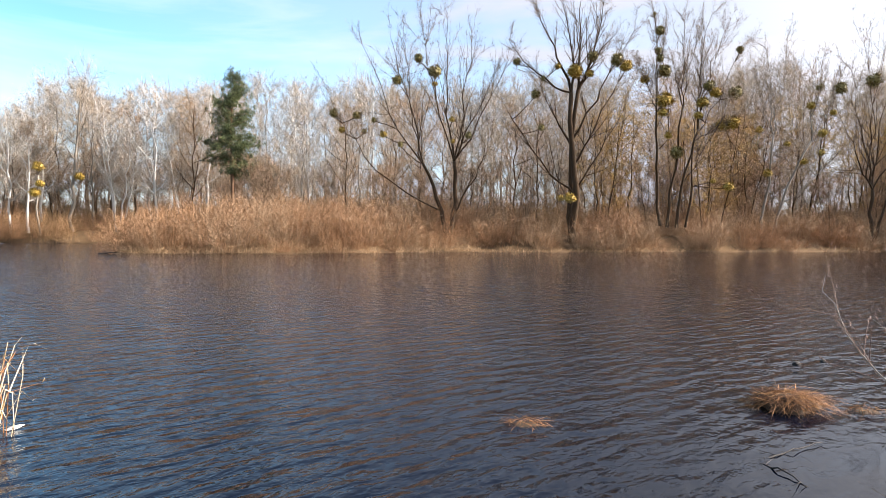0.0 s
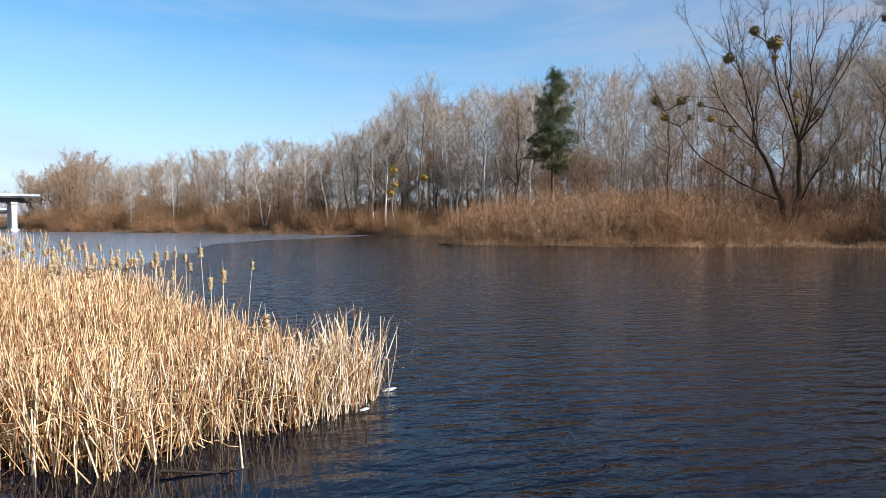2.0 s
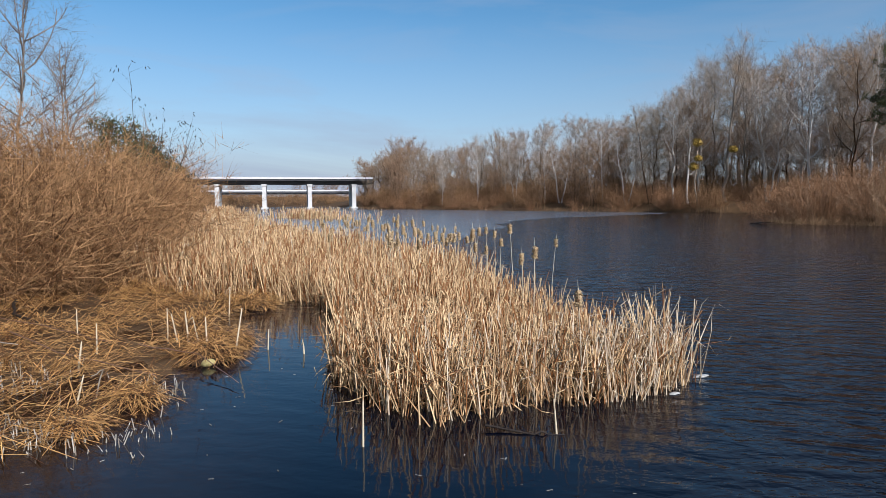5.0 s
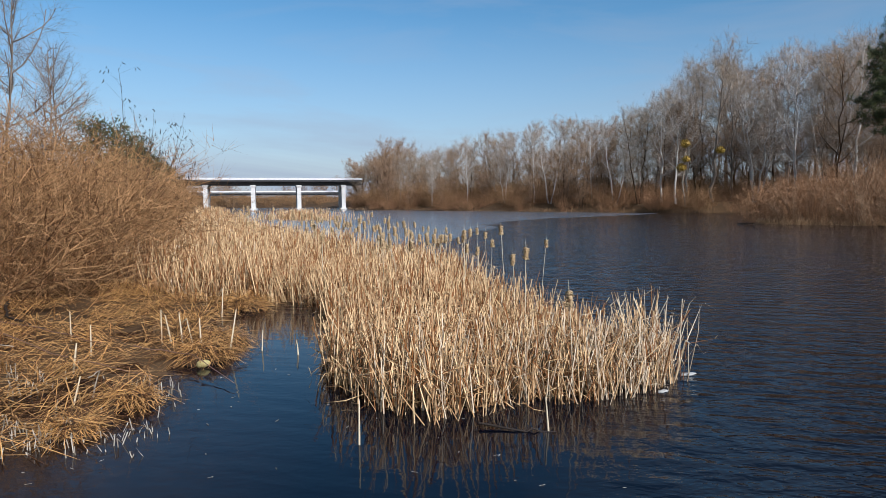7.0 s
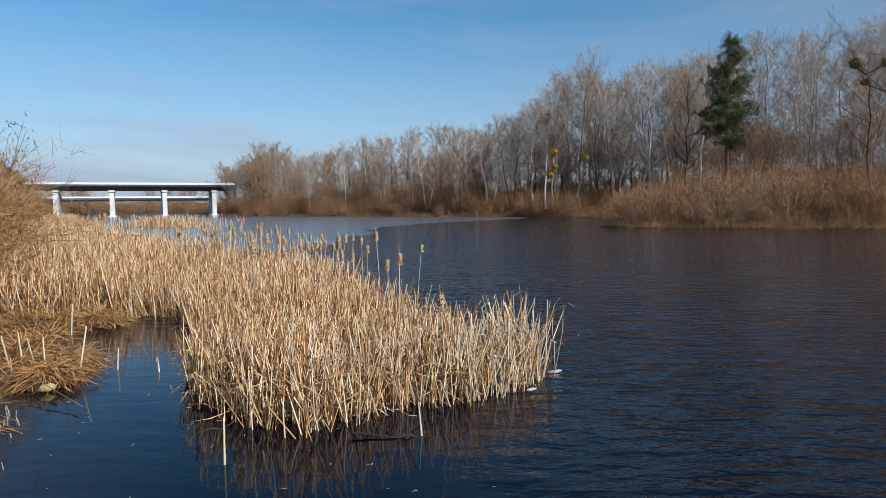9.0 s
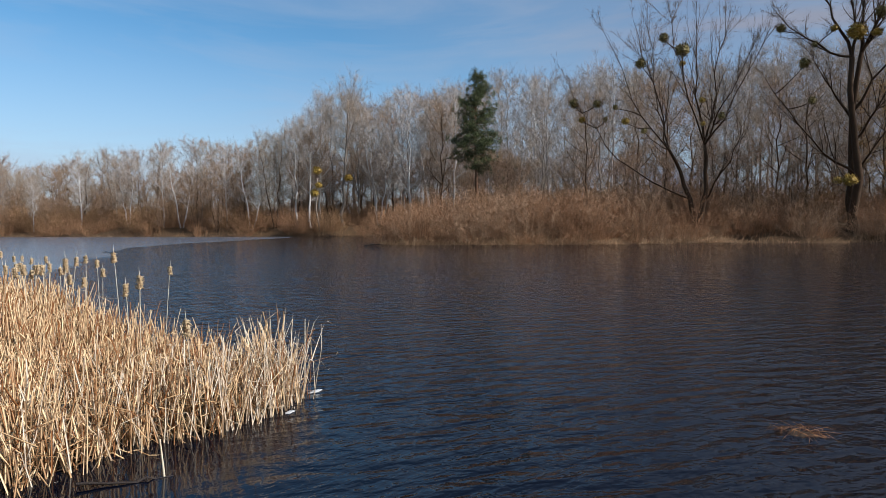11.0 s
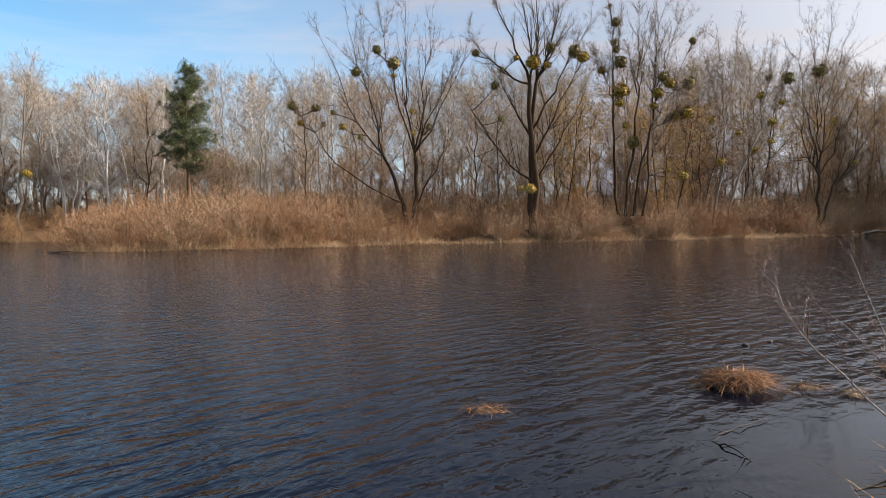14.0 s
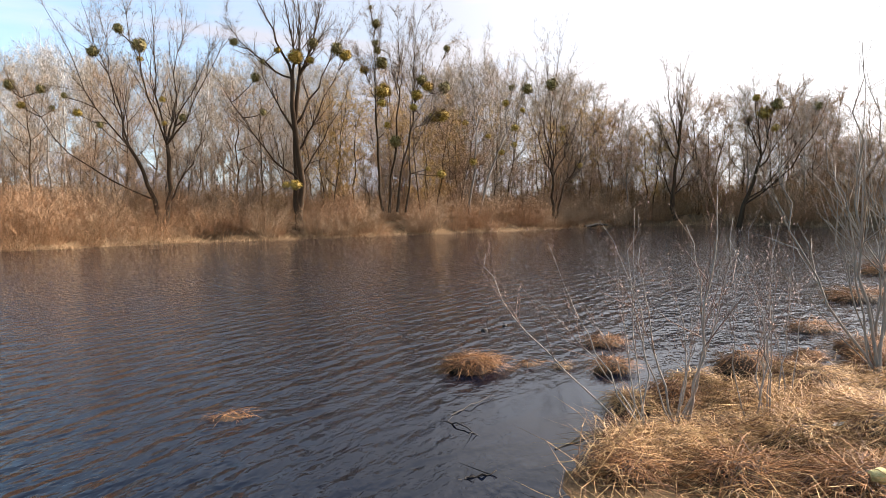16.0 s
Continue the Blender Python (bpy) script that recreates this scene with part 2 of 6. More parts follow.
def water_material():
    """Dark peaty water; wind ripples die away in the sheltered corners by the banks."""
    m = bpy.data.materials.new("lake_water")
    m.use_nodes = True
    t = m.node_tree
    b = t.nodes["Principled BSDF"]
    b.inputs["Base Color"].default_value = (0.0014, 0.0026, 0.007, 1)
    b.inputs["Roughness"].default_value = 0.04
    b.inputs["IOR"].default_value = 1.3
    c = t.nodes.new("ShaderNodeTexCoord")
    l = t.links.new
    heights = []
    for turn, sx, sy, scale, detail in ((36, 2.3, 1.0, 4.6, 2.5), (58, 1.8, 1.0, 11.0, 2.0), (22, 2.2, 1.0, 1.7, 1.0)):
        mp = t.nodes.new("ShaderNodeMapping")
        mp.vector_type = "TEXTURE"
        mp.inputs["Rotation"].default_value = (0, 0, radians(turn))
        mp.inputs["Scale"].default_value = (sx, sy, 1)
        n = node(t, "ShaderNodeTexNoise", Scale=scale, Detail=detail, Roughness=0.5, Distortion=0.35)
        l(c.outputs["Object"], mp.inputs["Vector"])
        l(mp.outputs["Vector"], n.inputs["Vector"])
        heights.append(n)
    for turn, scale in ((-33, 0.8), (-46, 1.3)):
        mp = t.nodes.new("ShaderNodeMapping")
        mp.inputs["Rotation"].default_value = (0, 0, radians(turn))
        n = t.nodes.new("ShaderNodeTexWave")
        n.bands_direction = "Y"
        for key, value in (("Scale", scale), ("Distortion", 5.0), ("Detail", 2.0), ("Detail Scale", 0.7)):
            n.inputs[key].default_value = value
        l(c.outputs["Object"], mp.inputs["Vector"])
        l(mp.outputs["Vector"], n.inputs["Vector"])
        heights.append(n)
    total = None
    for n, share in zip(heights, (1.0, 0.42, 0.75, 0.16, 0.1)):
        s = t.nodes.new("ShaderNodeMath")
        s.operation = "MULTIPLY_ADD"
        s.inputs[1].default_value = share
        l(n.outputs["Fac"], s.inputs[0])
        if total:
            l(total.outputs["Value"], s.inputs[2])
        else:
            s.inputs[2].default_value = 0
        total = s
    # shelter: distance from two calm corners
    calm = []
    for centre, r0, r1 in (((-7.2, 0.8, 0), 4.4, 7.0), ((4.6, 4.6, 0), 1.2, 4.0)):
        d = t.nodes.new("ShaderNodeVectorMath")
        d.operation = "DISTANCE"
        d.inputs[1].default_value = centre
        l(c.outputs["Object"], d.inputs[0])
        r = t.nodes.new("ShaderNodeMapRange")
        for key, value in (("From Min", r0), ("From Max", r1), ("To Min", 0.06), ("To Max", 1.0)):
            r.inputs[key].default_value = value
        l(d.outputs["Value"], r.inputs["Value"])
        calm.append(r)
    least = t.nodes.new("ShaderNodeMath")
    least.operation = "MINIMUM"
    l(calm[0].outputs["Result"], least.inputs[0])
    l(calm[1].outputs["Result"], least.inputs[1])
    power = t.nodes.new("ShaderNodeMath")
    power.operation = "MULTIPLY"
    power.inputs[1].default_value = 0.68
    l(least.outputs["Value"], power.inputs[0])
    # peat and straw showing through the shallows of the inlet, plus painted thicket reflection
    near_mud = t.nodes.new("ShaderNodeVectorMath")
    near_mud.operation = "DISTANCE"
    near_mud.inputs[1].default_value = (-6.3, -0.9, 0)
    l(c.outputs["Object"], near_mud.inputs[0])
    mud = t.nodes.new("ShaderNodeMapRange")
    for key, value in (("From Min", 0.9), ("From Max", 3.2), ("To Min", 1.0), ("To Max", 0.0)):
        mud.inputs[key].default_value = value
    l(near_mud.outputs["Value"], mud.inputs["Value"])
    patch = node(t, "ShaderNodeTexNoise", Scale=4.0, Detail=6.0, Roughness=0.65)
    l(c.outputs["Object"], patch.inputs["Vector"])
    share_ = t.nodes.new("ShaderNodeMath")
    share_.operation = "MULTIPLY"
    l(mud.outputs["Result"], share_.inputs[0])
    l(patch.outputs["Fac"], share_.inputs[1])
    peat_reflection = t.nodes.new("ShaderNodeMix")
    peat_reflection.data_type = "RGBA"
    peat_reflection.inputs["A"].default_value = (0.0014, 0.0026, 0.007, 1)
    peat_reflection.inputs["B"].default_value = (0.045, 0.022, 0.008, 1)
    l(share_.outputs["Value"], peat_reflection.inputs["Factor"])
    l(peat_reflection.outputs["Result"], b.inputs["Base Color"])
    bp = node(t, "ShaderNodeBump", Distance=0.065)
    l(power.outputs["Value"], bp.inputs["Strength"])
    l(total.outputs["Value"], bp.inputs["Height"])
    l(bp.outputs["Normal"], b.inputs["Normal"])
    return m


def ice_material():
    m = material("thin_grey_ice", (0.08, 0.096, 0.118), (0.165, 0.187, 0.215), 0.2, 0.15, 0.0, 0.04, spec=0.5)
    return m


M["ground"], M["water"], M["ice"] = ground_material(), water_material(), ice_material()

# ---- mesh tools ----


def unit(v):
    return v / np.maximum(np.linalg.norm(v, axis=-1, keepdims=True), 1e-9)


def frames(d):
    ref = np.where(np.abs(d[:, 2:3]) > 0.9, np.array([[1.0, 0, 0]]), np.array([[0, 0, 1.0]]))
    a = unit(np.cross(d, ref))
    return a, np.cross(d, a)


class Builder:
    """Gathers rods, spikes and other pieces, many at a time, for one mesh."""

    def __init__(self):
        self.verts, self.quads, self.tris, self.count = [], [], [], 0

    def rods(self, p, q, r0, r1, n=3, flat=1.0):
        p, q = np.atleast_2d(np.asarray(p, float)), np.atleast_2d(np.asarray(q, float))
        if not len(p):
            return self
        r0, r1 = np.broadcast_to(r0, len(p)), np.broadcast_to(r1, len(p))
        a, b = frames(unit(q - p))
        w = 2 * np.pi * np.arange(n) / n
        ring = a[:, None] * np.cos(w)[None, :, None] + b[:, None] * (np.sin(w) * flat)[None, :, None]
        v = np.concatenate([p[:, None] + ring * r0[:, None, None], q[:, None] + ring * r1[:, None, None]], 1)
        i = np.arange(n)
        f = np.stack([i, (i + 1) % n, n + (i + 1) % n, n + i], 1)
        self.quads.append((self.count + 2 * n * np.arange(len(p))[:, None, None] + f[None]).reshape(-1, 4))
        self.verts.append(v.reshape(-1, 3))
        self.count += 2 * n * len(p)
        return self

    def spikes(self, p, q, r, n=3, flat=1.0):
        p, q = np.atleast_2d(np.asarray(p, float)), np.atleast_2d(np.asarray(q, float))
        if not len(p):
            return self
        r = np.broadcast_to(r, len(p))
        a, b = frames(unit(q - p))
        w = 2 * np.pi * np.arange(n) / n
        ring = a[:, None] * np.cos(w)[None, :, None] + b[:, None] * (np.sin(w) * flat)[None, :, None]
        v = np.concatenate([p[:, None] + ring * r[:, None, None], q[:, None]], 1)
        i = np.arange(n)
        f = np.stack([i, (i + 1) % n, np.full(n, n)], 1)
        self.tris.append((self.count + (n + 1) * np.arange(len(p))[:, None, None] + f[None]).reshape(-1, 3))
        self.verts.append(v.reshape(-1, 3))
        self.count += (n + 1) * len(p)
        return self

    def slivers(self, p, q, r, rng):
        """The finest twig ends, one face each, turned at random."""
        p, q = np.atleast_2d(p), np.atleast_2d(q)
        a, b = frames(unit(q - p))
        w = rng.uniform(0, np.pi, (len(p), 1))
        side = (a * np.cos(w) + b * np.sin(w)) * np.broadcast_to(r, len(p))[:, None]
        self.verts.append(np.stack([p - side, p + side, q], 1).reshape(-1, 3))
        self.tris.append(self.count + np.arange(3 * len(p)).reshape(-1, 3))
        self.count += 3 * len(p)
        return self

    def tube(self, line, radii, n=7):
        """One joined tube along a line of points."""
        line, radii = np.asarray(line, float), np.asarray(radii, float)
        d = unit(np.gradient(line, axis=0))
        a, b = frames(d)
        for k in range(1, len(line)):
            a[k] = a[k - 1] - d[k] * np.dot(a[k - 1], d[k])
            a[k] /= max(np.linalg.norm(a[k]), 1e-9)
            b[k] = np.cross(d[k], a[k])
        w = 2 * np.pi * np.arange(n) / n
        v = line[:, None] + (a[:, None] * np.cos(w)[None, :, None] + b[:, None] * np.sin(w)[None, :, None]) * radii[:, None, None]
        i = np.arange(n)
        f = np.stack([i, (i + 1) % n, n + (i + 1) % n, n + i], 1)
        self.quads.append((self.count + n * np.arange(len(line) - 1)[:, None, None] + f[None]).reshape(-1, 4))
        self.verts.append(v.reshape(-1, 3))
        self.count += n * len(line)
        self.tris.append(np.array([[self.count - n, self.count - n + k, self.count - n + k + 1] for k in range(1, n - 1)]))
        return self

    def raw(self, verts, quads=(), tris=()):
        if len(quads):
            self.quads.append(np.asarray(quads) + self.count)
        if len(tris):
            self.tris.append(np.asarray(tris) + self.count)
        self.verts.append(np.asarray(verts, float))
        self.count += len(verts)
        return self

    def box(self, centre, size, axes=None):
        s = np.array([[x, y, z] for x in (-.5, .5) for y in (-.5, .5) for z in (-.5, .5)]) * np.asarray(size)
        if axes is not None:
            s = s @ np.asarray(axes)
        return self.raw(s + np.asarray(centre), [[0, 1, 3, 2], [4, 6, 7, 5], [0, 4, 5, 1], [2, 3, 7, 6], [0, 2, 6, 4], [1, 5, 7, 3]])

    def joined(self):
        v = np.concatenate(self.verts)
        q = np.concatenate(self.quads) if self.quads else np.zeros((0, 4), int)
        t = np.concatenate(self.tris) if self.tris else np.zeros((0, 3), int)
        return v, q, t

    def mesh(self, name, mat, smooth=True):
        v, q, t = self.joined()
        me = bpy.data.meshes.new(name)
        me.vertices.add(len(v))
        me.vertices.foreach_set("co", v.astype(np.float32).ravel())
        loops = np.concatenate([q.ravel(), t.ravel()]).astype(np.int32)
        me.loops.add(len(loops))
        me.loops.foreach_set("vertex_index", loops)
        me.polygons.add(len(q) + len(t))
        starts = np.concatenate([np.arange(len(q)) * 4, len(q) * 4 + np.arange(len(t)) * 3]).astype(np.int32)
        me.polygons.foreach_set("loop_start", starts)
        me.polygons.foreach_set("use_smooth", np.full(len(q) + len(t), smooth))
        me.update(calc_edges=True)
        me.materials.append(mat)
        return me


def part(name, builder, mat, parent=None, label="", smooth=True):
    me = builder.mesh(name, mat, smooth) if isinstance(builder, Builder) else builder
    ob = new(name, me)
    if parent:
        ob.parent = parent
    if label:
        ob["label"] = label
    return ob


def empty(name, m=None):
    ob = new(name)
    ob.empty_display_size = 0.3
    if m is not None:
        ob.matrix_basis = m
    return ob


# ---- the lie of the land ----
SHORE = np.array([
    (-13.2, 5.2), (-16, 4.6), (-21, 4.6), (-28, 7), (-40, 10.5), (-64, 18), (-100, 29), (-150, 42), (-178, 47), (-225, 60), (-222, 104),
    (-175, 96), (-158, 87), (-139, 79), (-120, 80.5), (-107, 81), (-89, 80), (-76, 81), (-64, 81.5), (-57, 82.5), (-51, 84), (-44.5, 86.5),
    (-38, 89), (-33, 80), (-29, 62), (-26.4, 53), (-25.2, 50.2), (-21.7, 50.6), (-13.2, 52.2), (-8, 54), (-4, 56.3), (3, 59.4), (11.8, 61),
    (17, 61.6), (24, 64), (31, 65.6), (39, 67.5), (50, 71.5), (60, 72.5), (68, 70), (72, 62), (69, 55), (67.5, 47), (68, 40), (80, 34),
    (120, 30), (220, 30), (220, 14), (120, 12), (60, 12), (35, 11.5), (22, 10), (16, 8.4), (12.6, 7.3), (9.9, 5.9), (8.7, 5.15), (7.6, 4.7), (6.8, 4.8), (6, 5.05),
    (4.8, 4.9), (4.35, 4.6), (3.9, 4.2), (3.15, 3.9), (2.8, 3.4), (1.6, 2.4), (0, 1.5), (-2, 0.6), (-4, -0.6), (-5.5, -1.0), (-6.3, -0.6),
    (-6.5, 0.5), (-7, 1.0), (-8, 1.5), (-8.6, 1.8), (-9.6, 2.3), (-11, 2.9), (-12, 3.7)])


def noise2(x, y, s, seed=0):
    """Cheap smooth noise from a few turned sines."""
    r = np.random.RandomState(seed)
    h = 0
    for k in range(5):
        a, f, p = r.uniform(0, 6.28), s * r.uniform(0.6, 1.8), r.uniform(0, 6.28)
        h = h + np.sin((x * np.cos(a) + y * np.sin(a)) * f + p)
    return h / 5


def shore_distance(x, y):
    """Metres from the waterline: positive on land, negative in the lake."""
    x, y = np.asarray(x, float), np.asarray(y, float)
    x = x + 0.0
    best = np.full(x.shape, 1e9)
    inside = np.zeros(x.shape, bool)
    for (ax, ay), (bx, by) in zip(SHORE, np.roll(SHORE, -1, 0)):
        ex, ey = bx - ax, by - ay
        u = np.clip(((x - ax) * ex + (y - ay) * ey) / (ex * ex + ey * ey), 0, 1)
        best = np.minimum(best, np.hypot(x - ax - u * ex, y - ay - u * ey))
        if ay != by:
            inside ^= ((ay > y) != (by > y)) & (x < ex * (y - ay) / ey + ax)
    return np.where(inside, -best, best)


def smooth(a, b, x):
    u = np.clip((x - a) / (b - a), 0, 1)
    return u * u * (3 - 2 * u)


def height(x, y):
    x, y = np.asarray(x, float), np.asarray(y, float)
    r = np.hypot(x, y)
    far = smooth(18, 45, r)
    d = shore_distance(x, y)
    d = d + noise2(x, y, 0.9, 3) * (0.15 + 0.6 * far)
    soft_left = smooth(-4, -7, x)
    near_bank = 0.02 - 0.10 * soft_left * smooth(0.1, 0.8, d) * smooth(6, 2, d) * (0.5 + 0.5 * noise2(x, y, 1.9, 17)) + (0.42 - 0.2 * soft_left) * smooth(0, 4.5, d) + 0.9 * smooth(6, 30, d) + 0.05 * noise2(x, y, 2.4, 1) * smooth(0.2, 1.5, d) + 0.03 * noise2(x, y, 7, 2) * smooth(0, 0.6, d)
    far_bank = 0.05 + 1.5 * smooth(0, 5, d) + 2.6 * smooth(8, 55, d) + 0.18 * noise2(x, y, 0.5, 4) * smooth(0, 3, d)
    land = near_bank * (1 - far) + far_bank * far
    bed = -0.04 + 0.22 * np.maximum(d, -6)
    return np.where(d > 0, land, bed)


def z_at(x, y):
    return float(height(np.array([x]), np.array([y]))[0])


# ground: one sheet of rings out to the horizon
radii = [0.0, 0.5]
while radii[-1] < 140:
    radii.append(radii[-1] + max(0.14, 0.03 * radii[-1]))
while radii[-1] < 4500:
    radii.append(radii[-1] * 1.18)
turns = 400
rr, aa = np.meshgrid(np.array(radii[1:]), 2 * np.pi * np.arange(turns) / turns, indexing="ij")
gx, gy = rr * np.cos(aa), rr * np.sin(aa)
gz = np.where(rr < 330, height(gx, gy), 4.1)
ring_count = len(radii) - 1
i, j = np.meshgrid(np.arange(ring_count - 1), np.arange(turns), indexing="ij")
quads = np.stack([i * turns + j, (i + 1) * turns + j, (i + 1) * turns + (j + 1) % turns, i * turns + (j + 1) % turns], -1).reshape(-1, 4)
verts = np.stack([gx, gy, gz], -1).reshape(-1, 3)
centre = len(verts)
verts = np.vstack([verts, [[0, 0, z_at(0, 0)]]])
cap = [[centre, k, (k + 1) % turns] for k in range(turns)]
ground = tagged(part("ground", Builder().raw(verts, quads, cap), M["ground"]), "brown lake shore and forest floor under leaf litter", "ground", kind="structure")

# water: one level sheet that the banks rise out of
wr = np.array([1.0, 4, 12, 30, 70, 140, 300])
wa = 2 * np.pi * np.arange(96) / 96
wv = np.stack([np.outer(wr, np.cos(wa)), np.outer(wr, np.sin(wa)), np.zeros((len(wr), 96))], -1).reshape(-1, 3)
i, j = np.meshgrid(np.arange(len(wr) - 1), np.arange(96), indexing="ij")
wq = np.stack([i * 96 + j, (i + 1) * 96 + j, (i + 1) * 96 + (j + 1) % 96, i * 96 + (j + 1) % 96], -1).reshape(-1, 4)
wv = np.vstack([wv, [[0, 0, 0]]])
water = tagged(part("water", Builder().raw(wv, wq, [[len(wv) - 1, k, (k + 1) % 96] for k in range(96)]), M["water"]), "dark rippled lake water between reedy banks", "water", kind="structure")

# ---- trees ----


def grow(rng, p, d, length, r, level, sp, out):
    """One stem with its side branches, level by level, into out[level] as rows of p, q, r0, r1."""
    n = sp["steps"][level]
    step = length / n
    r_end = r * sp["taper"][level]
    for k in range(n):
        d = d + rng.normal(0, sp["wobble"][level], 3)
        d[2] += sp["up"][level]
        d = d / np.linalg.norm(d)
        q = p + d * step
        ra, rb = r + (r_end - r) * k / n, r + (r_end - r) * (k + 1) / n
        out[level].append((p, q, ra, rb))
        u = (k + 1) / n
        if level < sp.get("depth", 1) and u > sp["clear"][level]:
            for _ in range(rng.poisson(sp["kids"][level])):
                turn = rng.uniform(0, 2 * np.pi)
                side = np.cross(d, [np.cos(turn), np.sin(turn), 0.3])
                side /= np.linalg.norm(side)
                a = radians(rng.uniform(*sp["angle"][level]))
                e = d * np.cos(a) + side * np.sin(a)
                ll = length * sp["ratio"][level] * rng.uniform(0.6, 1.15) * (1.15 - 0.75 * u)
                if level == 0:
                    ll = max(ll, length * 0.08)
                start = p + (q - p) * rng.uniform(0, 1)
                grow(rng, start, e, ll, max(0.010, rb * rng.uniform(0.24, 0.42)), level + 1, sp, out)
        p = q


def twigs(rng, rows, per, length, spread, up=0.0, r=0.012):
    """Thin spikes scattered along branch rows."""
    if not rows:
        return np.zeros((0, 3)), np.zeros((0, 3)), np.zeros(0)
    P = np.array([a[0] for a in rows])
    Q = np.array([a[1] for a in rows])
    k = np.repeat(np.arange(len(P)), per)
    s = rng.uniform(0, 1, (len(k), 1))
    base = P[k] + (Q[k] - P[k]) * s
    d = unit(Q[k] - P[k]) + rng.normal(0, spread, (len(k), 3))
    d[:, 2] += up
    tip = base + unit(d) * (length * rng.uniform(0.5, 1.4, (len(k), 1)))
    return base, tip, np.full(len(k), r) * rng.uniform(0.7, 1.3, len(k))


TALL = dict(steps=(12, 5, 2), taper=(0.12, 0.2, 0.4), wobble=(0.05, 0.11, 0.18), up=(0.02, 0.085, 0.06), clear=(0.22, 0.12), kids=(2.3, 1.7), angle=((30, 62), (25, 60)), ratio=(0.50, 0.42))


def rows_arrays(rows):
    return np.array([a[0] for a in rows]), np.array([a[1] for a in rows]), np.array([a[2] for a in rows]), np.array([a[3] for a in rows])


def stems_of(rows):
    """Rows that follow one another, gathered into lines."""
    lines = []
    for p, q, ra, rb in rows:
        if lines and np.allclose(lines[-1][0][-1], p, atol=1e-4):
            lines[-1][0].append(q), lines[-1][1].append(rb)
        else:
            lines.append(([p, q], [ra, rb]))
    return lines


def tree_parts(ob, out, rng, bark, twig, per=5, length=2.0, spread=0.42, up=0.25, r=0.022, trunk_sides=6, sub=1):
    for line, radii in stems_of(out[0]):
        part("trunk", Builder().tube(line, radii, trunk_sides), M[bark], ob)
    b, c = Builder(), Builder()
    if out[1]:
        b.rods(*rows_arrays(out[1]), n=3 if trunk_sides < 8 else 5)
    if out[2]:
        c.rods(*rows_arrays(out[2]), n=3)
    p, q, rr = twigs(rng, out[2] + out[1] + out[0][int(len(out[0]) * 0.6):], per, length, spread, up, r)
    c.spikes(p, q, rr)
    p, q, rr = twigs(rng, list(zip(p, q)), sub, length * 0.55, 0.55, up, r * 1.1)
    c.slivers(p, q, rr, rng)
    tagged(part("bough", b, M[bark], ob), kind="stuff")
    tagged(part("crown", c, M[twig], ob), kind="stuff")


def sprout(rng, P, Q, R, per, length, angle, up=0.1, steps=1, droop=0.15, thin=0.5, least=0.008):
    """Side shoots along many stems at once: per shoots a stem, each of so many steps. Returns p, q, r0, r1."""
    k = np.repeat(np.arange(len(P)), per)
    n = len(k)
    p = P[k] + (Q[k] - P[k]) * rng.uniform(0.05, 1, (n, 1))
    d = unit(Q[k] - P[k])
    side = unit(np.cross(d, rng.normal(0, 1, (n, 3))))
    a = np.radians(rng.uniform(*angle, n))[:, None]
    d = d * np.cos(a) + side * np.sin(a)
    L = (np.broadcast_to(length, len(P))[k] * rng.uniform(0.55, 1.2, n) / steps)[:, None]
    r = np.maximum(np.broadcast_to(R, len(P))[k] * thin, least)
    rows = []
    for j in range(steps):
        d = unit(d + rng.normal(0, droop, (n, 3)) + np.array([0, 0, up]))
        q = p + d * L
        rows.append((p, q, r * (1 - 0.75 * j / steps), r * (1 - 0.75 * (j + 1) / steps)))
        p = q
    return [np.concatenate(c) for c in zip(*rows)]


